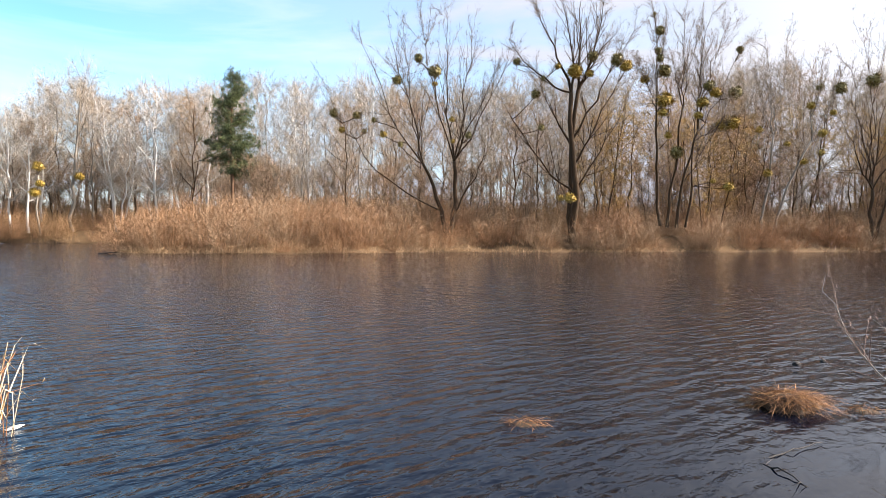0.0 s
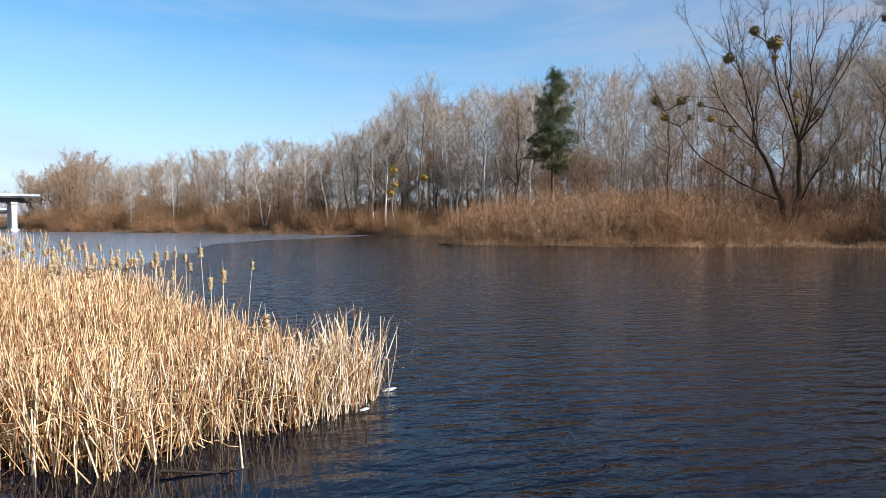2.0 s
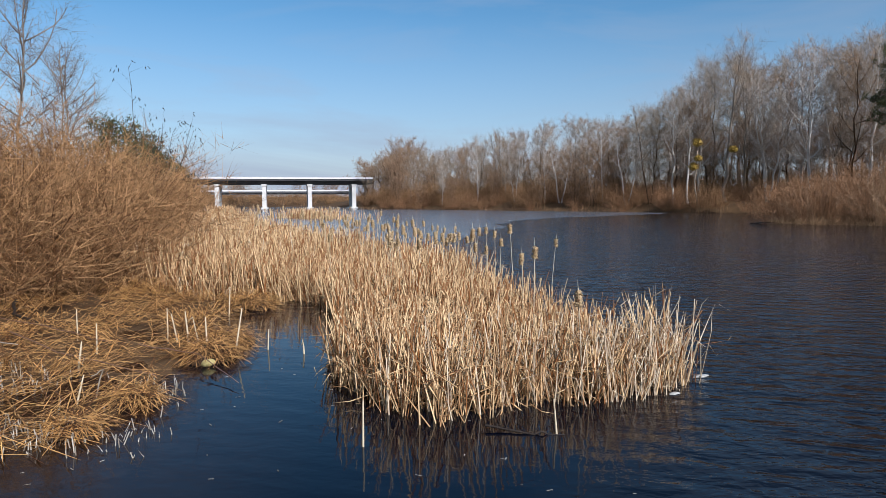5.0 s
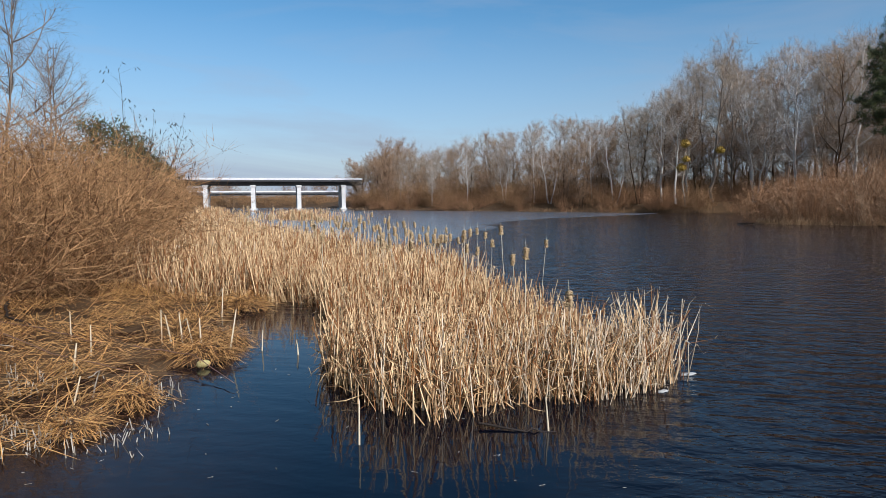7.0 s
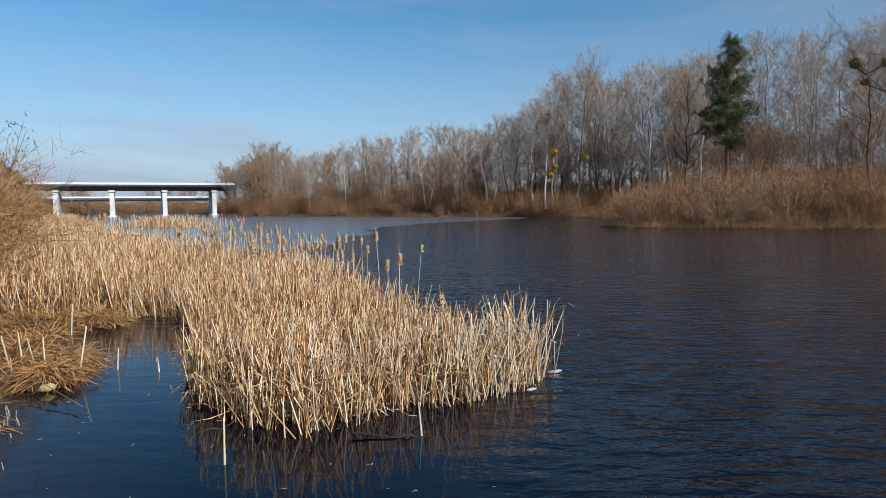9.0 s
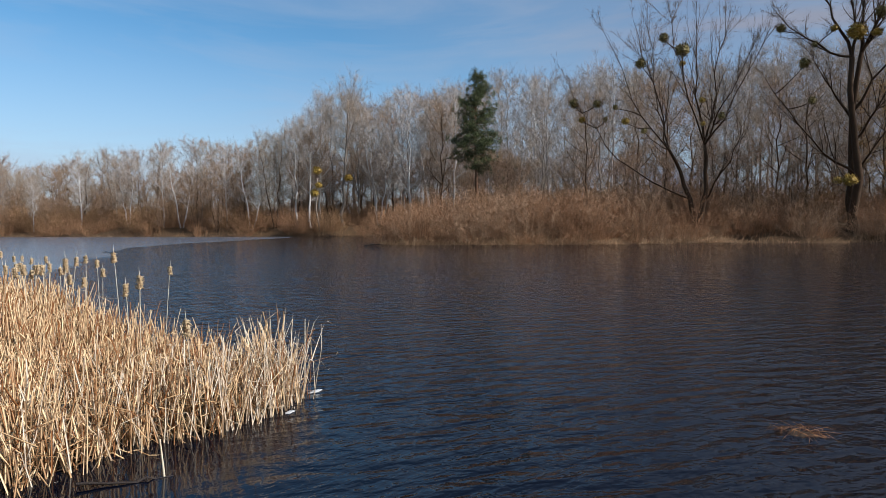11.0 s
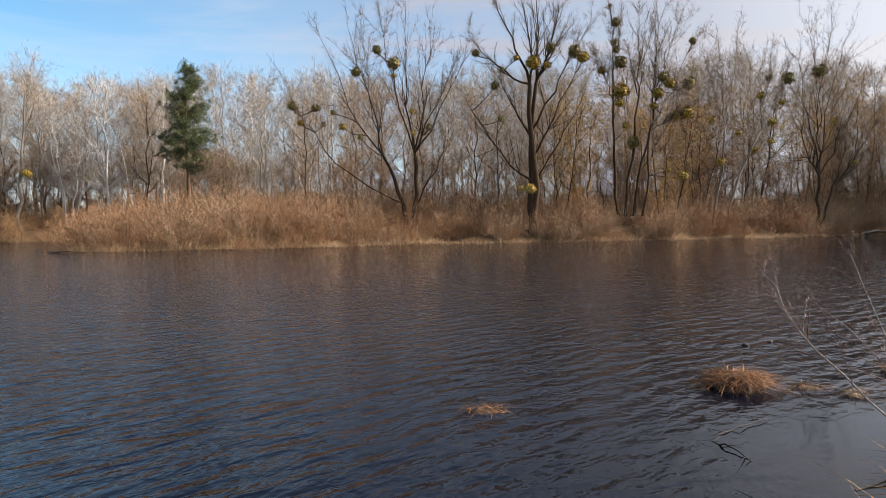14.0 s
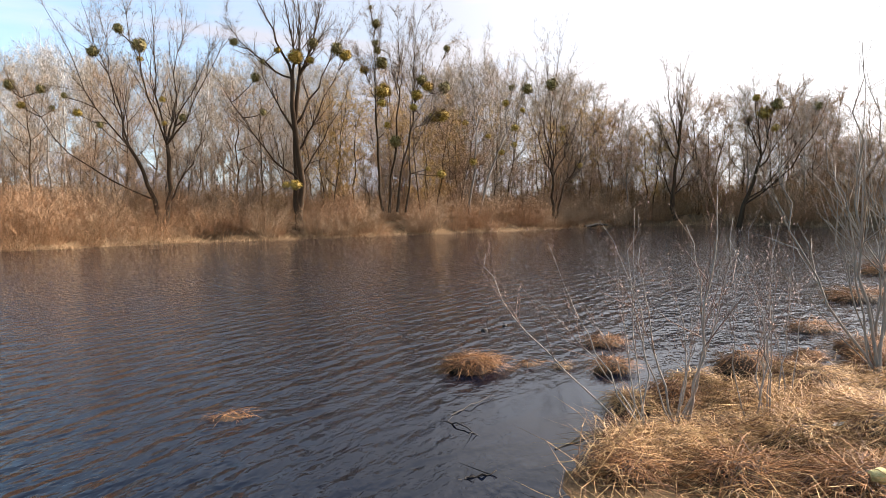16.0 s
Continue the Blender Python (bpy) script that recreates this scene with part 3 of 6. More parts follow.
def wood_tree(seed, h, bark, twig, limbs=15, clear=0.3, width=0.24, rise=0.55, stems=1, girth=0.0085, fine=3, per=(2, 3), twig_r=0.0085, hang=0.05, lean=0.03, top=0.93, slim=1.0, name="tree"):
    """A bare tree of height h: a trunk that runs up into a rounded crown of bowed limbs, branches and a mist of fine twigs.
    clear: bare share of the trunk; width: half the crown's width over h; rise: how steeply the limbs climb."""
    rng = np.random.RandomState(seed)
    ob = empty(name)
    b, c = Builder(), Builder()
    LP, LQ, LR, LL = [], [], [], []
    for s in range(stems):
        a0 = 2 * np.pi * s / stems + rng.uniform(0, 1)
        out = np.array([math.cos(a0), math.sin(a0), 0]) * (0.13 * h if stems > 1 else 0)
        n = 10
        bow = rng.normal(0, lean, 2) * h
        hh = h * top * (1 if s == 0 else rng.uniform(0.72, 0.95))
        u = np.linspace(0, 1, n + 1)[:, None]
        line = np.array([[0, 0, -0.4]]) + out * (0.08 + u ** 0.8) + np.hstack([bow[0] * u * u, bow[1] * u * u, u * (hh + 0.4)])
        line[1:-1, :2] += rng.normal(0, 0.007 * h, (n - 1, 2))
        rad = girth * h / stems ** 0.4 * (1 - 0.93 * u[:, 0] ** 0.85) + 0.012
        part("trunk", Builder().tube(line, rad, 7), M[bark], ob)
        for k in range(int(limbs / stems ** 0.5)):
            w = (k + rng.uniform(0, 0.8)) / (limbs / stems ** 0.5)
            at = clear + (0.94 - clear) * w
            i = min(int(at * n), n - 1)
            p = line[i] + (line[i + 1] - line[i]) * (at * n - i)
            a = 2.4 * k + rng.uniform(-0.4, 0.4) + s
            reach = width * h * (0.45 + 1.25 * w if w < 0.42 else 0.97 * (1 - ((w - 0.42) / 0.62) ** 2) ** 0.5) * rng.uniform(0.75, 1.12) / stems ** 0.3
            climb = rise * rng.uniform(0.7, 1.25) * (0.8 + 0.9 * w)
            d = unit(np.array([math.cos(a), math.sin(a), climb]))
            L = max(0.1 * h, reach * math.sqrt(1 + climb ** 2) * 0.95)
            m, r0 = 5, rad[i] * rng.uniform(0.38, 0.56)
            for j in range(m):
                d = unit(d + np.array([0, 0, 0.10 + 0.12 * rng.rand()]) + rng.normal(0, 0.09, 3))
                q = p + d * (L / m)
                if q[2] > h:
                    break
                ra, rb = r0 * (1 - 0.85 * j / m) + 0.008, r0 * (1 - 0.85 * (j + 1) / m) + 0.008
                b.rods([p], [q], ra, rb, n=4)
                LP.append(p), LQ.append(q), LR.append(rb), LL.append(L * 0.5 * (1.05 - 0.6 * j / m) * (0.5 if j == 0 else 1))
                p = q
        tip = line[int(n * 0.7):]
        for p, q in zip(tip, tip[1:]):
            LP.append(p), LQ.append(q), LR.append(0.03), LL.append(0.1 * h)
    LP, LQ, LR, LL = np.array(LP), np.array(LQ), np.array(LR), np.array(LL)
    p, q, ra, rb = sprout(rng, LP, LQ, LR, per[0], LL, (28, 62), 0.12 - hang, 3, thin=0.55, least=0.016 * slim)
    first = len(p) // 3
    b.rods(p[:first], q[:first], ra[:first], rb[:first], n=3)
    b.slivers(p[first:], q[first:], ra[first:] * 1.2, rng)
    p2, q2, r2, _ = sprout(rng, p, q, rb, per[1], 0.062 * h, (22, 55), 0.12 - hang, 1, thin=0.8, least=0.011 * slim)
    c.slivers(p2, q2, r2 * 1.3, rng)
    p3, q3, r3, _ = sprout(rng, p2, q2, r2, fine, 0.036 * h, (15, 50), 0.1 - 2 * hang, 1)
    c.slivers(p3, q3, np.full(len(p3), twig_r), rng)
    tagged(part("bough", b, M[bark], ob), kind="stuff")
    tagged(part("crown", c, M[twig], ob), kind="stuff")
    return ob


def limb(rng, a, b, r0, r1, out, sag=0.0, n=7, level=1, branches=5, sp=TALL, blen=0.28, rich=False):
    """A bowed limb from a to b with side branches."""
    a, b = np.asarray(a, float), np.asarray(b, float)
    L = np.linalg.norm(b - a)
    bend = rng.normal(0, 0.03, 3) * L
    bend[2] -= sag * L
    pts = [a + (b - a) * u + bend * 4 * u * (1 - u) + rng.normal(0, 0.012, 3) * L * (0 < u < 1) for u in np.linspace(0, 1, n + 1)]
    for k in range(n):
        ra, rb = r1 + (r0 - r1) * (1 - k / n) ** 1.3, r1 + (r0 - r1) * (1 - (k + 1) / n) ** 1.3
        out[level].append((pts[k], pts[k + 1], ra, rb))
        if k >= 1:
            for _ in range(rng.poisson(branches / n)):
                d = unit(pts[k + 1] - pts[k])
                e = unit(d + rng.normal(0, 0.5, 3) + np.array([0, 0, 0.25]))
                grow(rng, pts[k + 1], e, L * blen * rng.uniform(0.5, 1.2) * (1.2 - k / n * 0.6), rb * 0.5, 1 if rich else min(level + 1, 2), sp, out)
    return pts


def ball_mesh(seed, name, mat, n=120, r=0.5):
    """A mistletoe ball: forked green twigs with small paired leaves."""
    rng = np.random.RandomState(seed)
    b = Builder()
    rows, cols = 6, 9
    v, q = [], []
    for i_ in range(rows):
        for j_ in range(cols):
            th, ph = np.pi * (i_ + 0.3) / (rows - 0.4), 2 * np.pi * j_ / cols
            k = r * rng.uniform(0.62, 0.85)
            v.append((k * np.sin(th) * np.cos(ph), k * np.sin(th) * np.sin(ph), k * 0.92 * np.cos(th)))
            if i_:
                q.append([(i_ - 1) * cols + j_, i_ * cols + j_, i_ * cols + (j_ + 1) % cols, (i_ - 1) * cols + (j_ + 1) % cols])
    b.raw(v, q)
    d = unit(rng.normal(0, 1, (n, 3)))
    tip = d * r * rng.uniform(0.7, 0.95, (n, 1))
    side = unit(np.cross(d, rng.normal(0, 1, (n, 3))))
    for s in (1, -1):
        b.spikes(tip - d * 0.08, tip + unit(d + side * s * 1.1) * 0.12 * r / 0.5, 0.05 * r / 0.5, flat=0.4)
    return b.mesh(name, mat, False)


BALLS = [ball_mesh(s, "mistletoe", M["mistletoe"]) for s in (1, 2)]
GOLD = [ball_mesh(s, "mistletoe", M["mistletoe_gold"]) for s in (5, 6)]


def mistletoe(parent, at, r, gold=False, k=0):
    ob = part("mistletoe", (GOLD if gold else BALLS)[k % 2], None, parent, "golden-green mistletoe clump" if gold else "dark green mistletoe ball")
    ob.matrix_basis = pose(*(Vector(at) - parent.matrix_basis.translation), 0, 0, 40 * k) @ Matrix.Diagonal((r / 0.5, r / 0.5, r / 0.5 * (0.8 if gold else 0.95), 1))
    return ob


def shifted(out, base):
    b = np.asarray(base, float)
    return [[(p - b, q - b, r0, r1) for p, q, r0, r1 in level] for level in out]


def hero(name, label, base, stems, balls, seed, bark, twig, per=4, length=0.75, r=0.0075, blen=0.4):
    """A leading tree: stems are (foot, fork, radius, ends); each mistletoe sits on the limb that carries it.
    balls: x, y, z, radius, gold."""
    rng = np.random.RandomState(seed)
    ob = tagged(empty(name, pose(*base)), label, "tree", "bare trees on the far bank")
    out = [[], [], []]
    tips = []
    for foot, fork, rad, ends in stems:
        pts = limb(rng, foot, fork, rad, rad * 0.5, out, n=6, level=0, branches=0)
        tips += pts[3:]
        for n_, e in enumerate(ends):
            start = pts[-1] if n_ < 2 else min(pts[2:], key=lambda p: abs(e[2] - 1.9 * math.hypot(e[0] - p[0], e[1] - p[1]) - p[2]))
            tips += limb(rng, start, e, rad * rng.uniform(0.28, 0.42), 0.015, out, sag=0.05, n=8, branches=19, blen=blen, rich=True)[2:]
    for k, (x, y, z, br, gold) in enumerate(balls):
        at = np.array([x, y, z])
        near = min(tips, key=lambda p: np.linalg.norm(p - at) + (2.5 if p[2] > z - 0.3 else 0))
        limb(rng, near, at - np.array([0, 0, br * 0.3]), 0.05, 0.025, out, sag=0.03, n=4, branches=1.5)
        mistletoe(ob, at, br, gold, k)
    tree_parts(ob, shifted(out, base), rng, bark, twig, per, length, spread=0.5, up=0.15, r=r, trunk_sides=8, sub=4)
    return ob


# two-stemmed tree by the water, one stem leaning
B1 = (0.5, 62.3, z_at(0.5, 62.3) - 0.2)
hero("tree", "bare two-stemmed tree with round mistletoe balls on the far bank", B1, [
    (B1, (1.03, 61.5, 8.64), 0.30, [(4.75, 61, 16.71), (2.67, 63, 20.24), (0.33, 62, 22.24), (-2.07, 60, 20.93), (6.35, 63, 18.87), (4.46, 60, 10.89)]),
    (B1, (-1.94, 61, 8.3), 0.25, [(-7.54, 60, 19.04), (-5.15, 62, 20.44), (-10.3, 60, 13.44), (-3.84, 63, 19.36)])],
    [(-4.39, 60.5, 16.1, 0.57, 0), (-2.41, 60.5, 18.14, 0.51, 0), (-0.86, 60.5, 16.92, 0.74, 0), (-10.33, 60.5, 12.95, 0.51, 0), (-9.58, 60.5, 11.4, 0.40, 1), (-8.19, 60.5, 12.75, 0.46, 0), (-7.49, 60.5, 11.26, 0.29, 0), (-6.58, 60.5, 12.34, 0.29, 0), (-5.67, 60.5, 11, 0.46, 1), (-4.07, 60.5, 10.05, 0.34, 0), (0.8, 60.5, 12.44, 0.34, 1), (2.35, 60.5, 10.95, 0.40, 0), (0.86, 60.5, 10.41, 0.29, 1), (-0.86, 60.5, 15.75, 0.34, 1)],
    11, "bark", "twig_dark")
# great two-trunked tree
B2 = (12.9, 64.4, z_at(12.9, 64.4) - 0.2)
hero("tree", "large dark-trunked bare tree with mistletoe on the far bank", B2, [
    (B2, (12.18, 61.5, 15.25), 0.40, [(6.05, 60, 19.66), (8.45, 62, 24.1), (10.84, 61, 25.11), (5.52, 60, 13.98), (9.25, 63, 16.39)]),
    ((B2[0] + 0.35, B2[1], B2[2]), (12.94, 62, 15.64), 0.36, [(13.05, 62, 25.78), (14.91, 60, 23.97), (18.61, 63, 21.74), (16.94, 61, 18.14), (15.7, 61, 20.83), (17.88, 62, 15.12)])],
    [(6.88, 60.8, 17.97, 0.46, 0), (12.37, 60.8, 17.09, 0.91, 1), (14.09, 60.8, 18.55, 0.57, 0), (16.35, 60.8, 18.19, 0.74, 0), (17.21, 60.8, 17.66, 0.74, 1), (8.66, 60.8, 14.91, 0.51, 0), (10.76, 60.8, 17.56, 0.40, 1), (9.25, 60.8, 11.8, 0.40, 0), (12.05, 60.8, 5.15, 0.68, 1), (11.19, 60.8, 5.14, 0.46, 1), (13.77, 60.8, 16.88, 0.46, 1), (9.36, 60.8, 16.42, 0.29, 0)],
    23, "bark", "twig_dark")
# clump of slim stems thick with mistletoe
B3 = (23.4, 67.2, z_at(23.4, 67.2) - 0.2)
hero("tree", "clump of slim bare stems crowded with golden mistletoe", B3, [
    ((22.08, 65, 2.56), (21.5, 65, 14.05), 0.17, [(21.04, 65, 24.11), (19.47, 64, 18.38), (22.65, 66, 22.42)]),
    ((22.77, 65, 2.45), (24.39, 65.5, 14.74), 0.18, [(24.2, 65, 22.98), (25.92, 66, 22.44), (23.05, 65, 19.24)]),
    ((23.69, 65, 2.45), (25.56, 64.5, 12.28), 0.17, [(26.91, 65, 23.86), (28.66, 66, 22.46), (29.21, 64, 16.19)]),
    ((24.8, 65.5, 2.46), (25.35, 65, 11.2), 0.14, [(29.95, 65, 20.72), (28.64, 64, 13.35), (26.91, 66, 20.11)])],
    [(21.03, 64.6, 23.8, 0.24, 0), (21.6, 64.6, 22.15, 0.55, 0), (21.48, 64.6, 20.15, 0.43, 0), (21.66, 64.6, 19.41, 0.49, 0), (22.11, 64.6, 18.15, 0.79, 0), (20.17, 64.6, 17.28, 0.61, 1), (22.17, 64.6, 15.24, 1.04, 1), (22.06, 64.6, 13.98, 0.61, 1), (26.63, 64.6, 16.7, 0.67, 0), (27.31, 64.6, 16.02, 0.73, 1), (29.31, 64.6, 16.03, 0.79, 0), (28.91, 64.6, 13, 1.04, 1), (27.88, 64.6, 12.77, 0.73, 1), (23.48, 64.6, 9.99, 0.79, 0), (29.65, 64.6, 20.32, 0.43, 0), (28.8, 64.6, 6.6, 0.67, 1), (26.05, 64.6, 15.04, 0.73, 1), (25.6, 64.6, 13.72, 0.55, 1), (22.63, 64.6, 11.7, 0.49, 1), (27.2, 64.6, 7.16, 0.37, 1)],
    31, "bark", "twig_dark")
# leaning clump with low mistletoe
B4 = (37.0, 71.5, z_at(37, 71.5) - 0.2)
hero("tree", "leaning bare stems with olive mistletoe at mid height", B4, [
    (B4, (40.98, 71.5, 12.22), 0.2, [(41.82, 71, 21.26), (44.32, 72, 19.31), (44.96, 71, 15.31)]),
    ((B4[0] - 1.5, B4[1], B4[2]), (36.74, 71.5, 12.82), 0.18, [(37.74, 71, 22.8), (36.55, 73, 22.72), (34.29, 71, 19.64)])],
    [(41.51, 71, 18.05, 0.52, 0), (43.83, 71, 18.01, 0.78, 0), (40.57, 71, 16.04, 0.58, 1), (41.95, 71, 13.03, 0.65, 1), (39.94, 71, 9.88, 0.52, 1), (35.92, 71, 8.59, 0.65, 1), (41.82, 71, 10.9, 0.52, 1), (38.06, 71, 11.81, 0.46, 1), (34.92, 71, 13.36, 0.52, 1), (43.08, 71, 15.3, 0.46, 1)],
    47, "bark_grey", "twig_dark")
# broad low-forked tree at the bend of the bank
B5 = (49.0, 72.8, z_at(49.0, 72.8) - 0.2)
hero("tree", "broad bare tree forking low with one mistletoe ball", B5, [
    (B5, (48.8, 72.8, 7.0), 0.30, [(46.2, 73, 20.5), (48.2, 74, 23.8), (50.2, 73, 24.6), (52.4, 74, 22.8), (54.2, 73, 18.5), (45.4, 74, 16.0)]),
    (B5, (50.3, 72.6, 6.0), 0.2, [(54.0, 73, 8.8), (55.8, 72.5, 14.5), (53.6, 74, 12.5)])],
    [(48.4, 72.4, 19.2, 0.95, 0), (53.2, 73, 8.6, 0.6, 1), (50.5, 73, 13.5, 0.5, 1)], 53, "bark", "twig_dark")
# dark upright tree farther round
B6 = (69.5, 72.0, z_at(69.5, 72) - 0.2)
hero("tree", "upright dark bare tree at the water's bend", B6, [
    (B6, (70.2, 72, 11.5), 0.38, [(67.5, 72, 22.0), (69.5, 71, 24.0), (71.5, 72, 24.0), (73.5, 73, 21.0), (66.0, 72, 16.0), (75.0, 72, 15.0), (65.5, 72, 11.0), (74.5, 72, 8.0)])],
    [], 59, "bark", "twig_dark")
# leaning trunk with a mistletoe crown
B7 = (69.8, 61.2, z_at(69.8, 61.2) - 0.2)
hero("tree", "dark trunk leaning over the water with mistletoe in its crown", B7, [
    (B7, (71.6, 59.2, 9.0), 0.36, [(71.0, 60, 18.5), (73.0, 58, 19.0), (75.5, 56, 17.5), (76.5, 55, 14.0), (69.0, 60, 15.5), (78, 54, 16.5)])],
    [(72.0, 59, 14.5, 1.1, 1), (73.0, 58, 15.5, 0.9, 0), (71.0, 59.5, 16.5, 0.6, 1), (76.5, 55, 15.0, 0.7, 0), (73.2, 58.4, 12.6, 0.7, 1), (70.4, 60, 13.8, 0.5, 0)], 61, "bark", "twig_dark")


B8 = (-54.4, 86.4, z_at(-54.4, 86.4) - 0.2)
hero("tree", "slim bare tree with golden mistletoe on the far shore", B8, [
    (B8, (-54.6, 86.4, 9.0), 0.15, [(-55.8, 86, 14.5), (-54.2, 87, 16.0), (-53.0, 86, 13.5), (-55.0, 86, 15.0)])],
    [(-54.3, 85.9, 10.2, 0.9, 1), (-54.1, 85.9, 7.9, 0.7, 1), (-54.8, 85.9, 6.7, 0.85, 1)], 71, "bark_grey", "twig_dark")
# tall grey tree with a vase-shaped crown among the birches
B9 = (-51.6, 89.2, z_at(-51.6, 89.2) - 0.2)
t = wood_tree(120, 24.0, "bark_grey", "twig_grey", limbs=13, clear=0.36, rise=1.0, width=0.2, per=(2, 2), girth=0.0115)
t.matrix_basis = pose(*B9)
tagged(t, "tall grey bare tree with a spreading crown on the far shore", "tree", "bare trees on the far bank")
mistletoe(t, (-50.4, 88.8, 9.1), 0.8, True, 1)


def pine(name, base, top, low, width, seed, label, tufts=13):
    """A pine: bare trunk, whorls of boughs, tufts of needles."""
    rng = np.random.RandomState(seed)
    ob = tagged(empty(name, pose(*base)), label, "tree")
    h = top - base[2]
    t, boughs, c = Builder(), Builder(), Builder()
    line = [(0.25 * math.sin(k * 0.7) * k / 12, 0.1 * math.cos(k), -0.3 + (h + 0.2) * k / 12) for k in range(13)]
    t.tube(line, [0.30 * (1 - k / 12.6) for k in range(13)], 8)
    P, Q, R, S, E = [], [], [], [], []
    z0 = low - base[2]
    for z in np.arange(z0, h - 0.3, 0.42):
        u = (z - z0) / (h - z0)
        reach = width / 2 * (0.72 + 1.1 * u if u < 0.22 else 1.08 * (1 - u) ** 0.7 + 0.06)
        for _ in range(5):
            if rng.rand() < 0.12:
                continue
            a, L = rng.uniform(0, 6.28), max(0.35, reach * rng.uniform(0.55, 1.15))
            p = np.array([0.25 * math.sin(z / h * 8.4) * z / h, 0, z])
            q = p + np.array([np.cos(a), np.sin(a), rng.uniform(-0.05, 0.35) + 0.3 * u]) * L
            P.append(p), Q.append(q), R.append(0.05 * (1.1 - u)), S.append(0.012)
            for s in np.linspace(0.3, 1.0, max(3, int(L * 3.2))):
                E.append(p + (q - p) * s + rng.normal(0, 0.24, 3))
    boughs.rods(P, Q, np.array(R), np.array(S), n=4)
    E = np.repeat(np.array(E), tufts, 0)
    d = unit(rng.normal(0, 1, E.shape) + np.array([0, 0, 0.5]))
    s = E + rng.normal(0, 0.17, E.shape)
    c.spikes(s, s + d * rng.uniform(0.18, 0.4, (len(E), 1)), 0.036)
    part("trunk", t, M["pine_bark"], ob)
    tagged(part("bough", boughs, M["pine_bark"], ob), kind="stuff")
    tagged(part("foliage", c, M["needle"], ob), kind="stuff")
    return ob


pine("pine_tree", (-26.8, 81.3, z_at(-26.8, 81.3) - 0.2), 21.9, 8.6, 8.2, 5, "tall dark green pine standing among bare trees", 24)
pine("pine_tree", (-22.8, 84.0, z_at(-22.8, 84) - 0.2), 10.0, 4.0, 4.5, 8, "small dark pine half hidden by bare trees")
pine("pine_tree", (46.0, 96.0, z_at(46, 96) - 0.2), 20.0, 6.0, 7.0, 9, "dark pine deep in the bare wood")
pine("pine_tree", (64.0, 92.0, z_at(64, 92) - 0.2), 17.0, 5.0, 7.0, 10, "dark pine behind the bare trees")

# the wood: a few grown trees, each planted many times
KINDS = [
    wood_tree(101, 22, "bark_grey", "twig_grey", clear=0.22),
    wood_tree(102, 24, "bark_grey", "twig_grey", width=0.2, clear=0.28, rise=0.8),
    wood_tree(103, 20, "bark", "twig_brown", width=0.27, clear=0.17),
    wood_tree(104, 22, "bark", "twig_grey", stems=2, limbs=16, clear=0.2),
    wood_tree(105, 14, "bark", "twig_brown", stems=4, limbs=16, width=0.4, clear=0.16, lean=0.06, name="bush"),
    wood_tree(106, 23, "bark_grey", "twig_grey", width=0.22, clear=0.24, rise=0.75),
    wood_tree(107, 18, "bark", "twig_gold", stems=2, width=0.3, hang=0.3, clear=0.2),
]
BIRCH = [wood_tree(111, 20, "birch", "twig_white", width=0.2, clear=0.26, rise=0.7, girth=0.0105), wood_tree(112, 19, "birch", "twig_white", stems=2, limbs=16, width=0.22, girth=0.011), wood_tree(113, 22, "birch", "twig_white", width=0.24, clear=0.22, rise=0.5, girth=0.0105)]
TREE_LABELS = ["tall bare grey-barked tree in the wood", "tall bare grey tree with a high crown", "dark bare tree with brown twigs", "bare tree with two dark stems", "tall many-stemmed bare bush at the wood's edge", "tall bare tree with pale grey twigs", "bare willow with golden hanging twigs"]
HEIGHTS = [22, 24, 20, 22, 14, 23, 18]
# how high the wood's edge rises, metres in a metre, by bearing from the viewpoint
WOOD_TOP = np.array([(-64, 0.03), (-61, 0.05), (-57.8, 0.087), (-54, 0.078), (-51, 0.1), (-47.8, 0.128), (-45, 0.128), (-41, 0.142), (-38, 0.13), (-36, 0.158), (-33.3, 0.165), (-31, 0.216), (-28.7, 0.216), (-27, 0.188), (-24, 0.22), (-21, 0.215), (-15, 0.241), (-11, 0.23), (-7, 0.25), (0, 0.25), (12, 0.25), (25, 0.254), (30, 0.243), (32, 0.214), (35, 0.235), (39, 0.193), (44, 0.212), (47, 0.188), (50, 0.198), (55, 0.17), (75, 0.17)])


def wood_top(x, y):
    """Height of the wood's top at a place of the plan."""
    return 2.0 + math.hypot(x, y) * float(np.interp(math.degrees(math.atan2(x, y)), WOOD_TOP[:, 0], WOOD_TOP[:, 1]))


used = set()


def plant(ob, x, y, s, turn, label, group):
    m = pose(x, y, z_at(x, y), 0, 0, turn) @ Matrix.Scale(s, 4)
    if ob.name not in used:
        used.add(ob.name)
        ob.matrix_basis = m
        t = ob
    else:
        t = copy_thing(ob, m)
        t.matrix_basis = m
    low = ob is KINDS[4]
    return tagged(t, label, "bush" if low else "tree", "bushes of the wood" if low else group)


rng = np.random.RandomState(77)
spots = []


def scatter(n, box, near, gap, land=(3, 60)):
    """n tree spots within a box of the plan that lie on land, with a gap between them."""
    made, tries = [], 0
    while len(made) < n and tries < n * 60:
        tries += 1
        x, y = rng.uniform(box[0], box[1]), rng.uniform(box[2], box[3])
        d = float(shore_distance(np.array([x]), np.array([y]))[0])
        if land[0] < d < land[1] and all(math.hypot(x - a, y - b) > gap for a, b in spots) and near(x, y):
            spots.append((x, y))
            made.append((x, y))
    return made


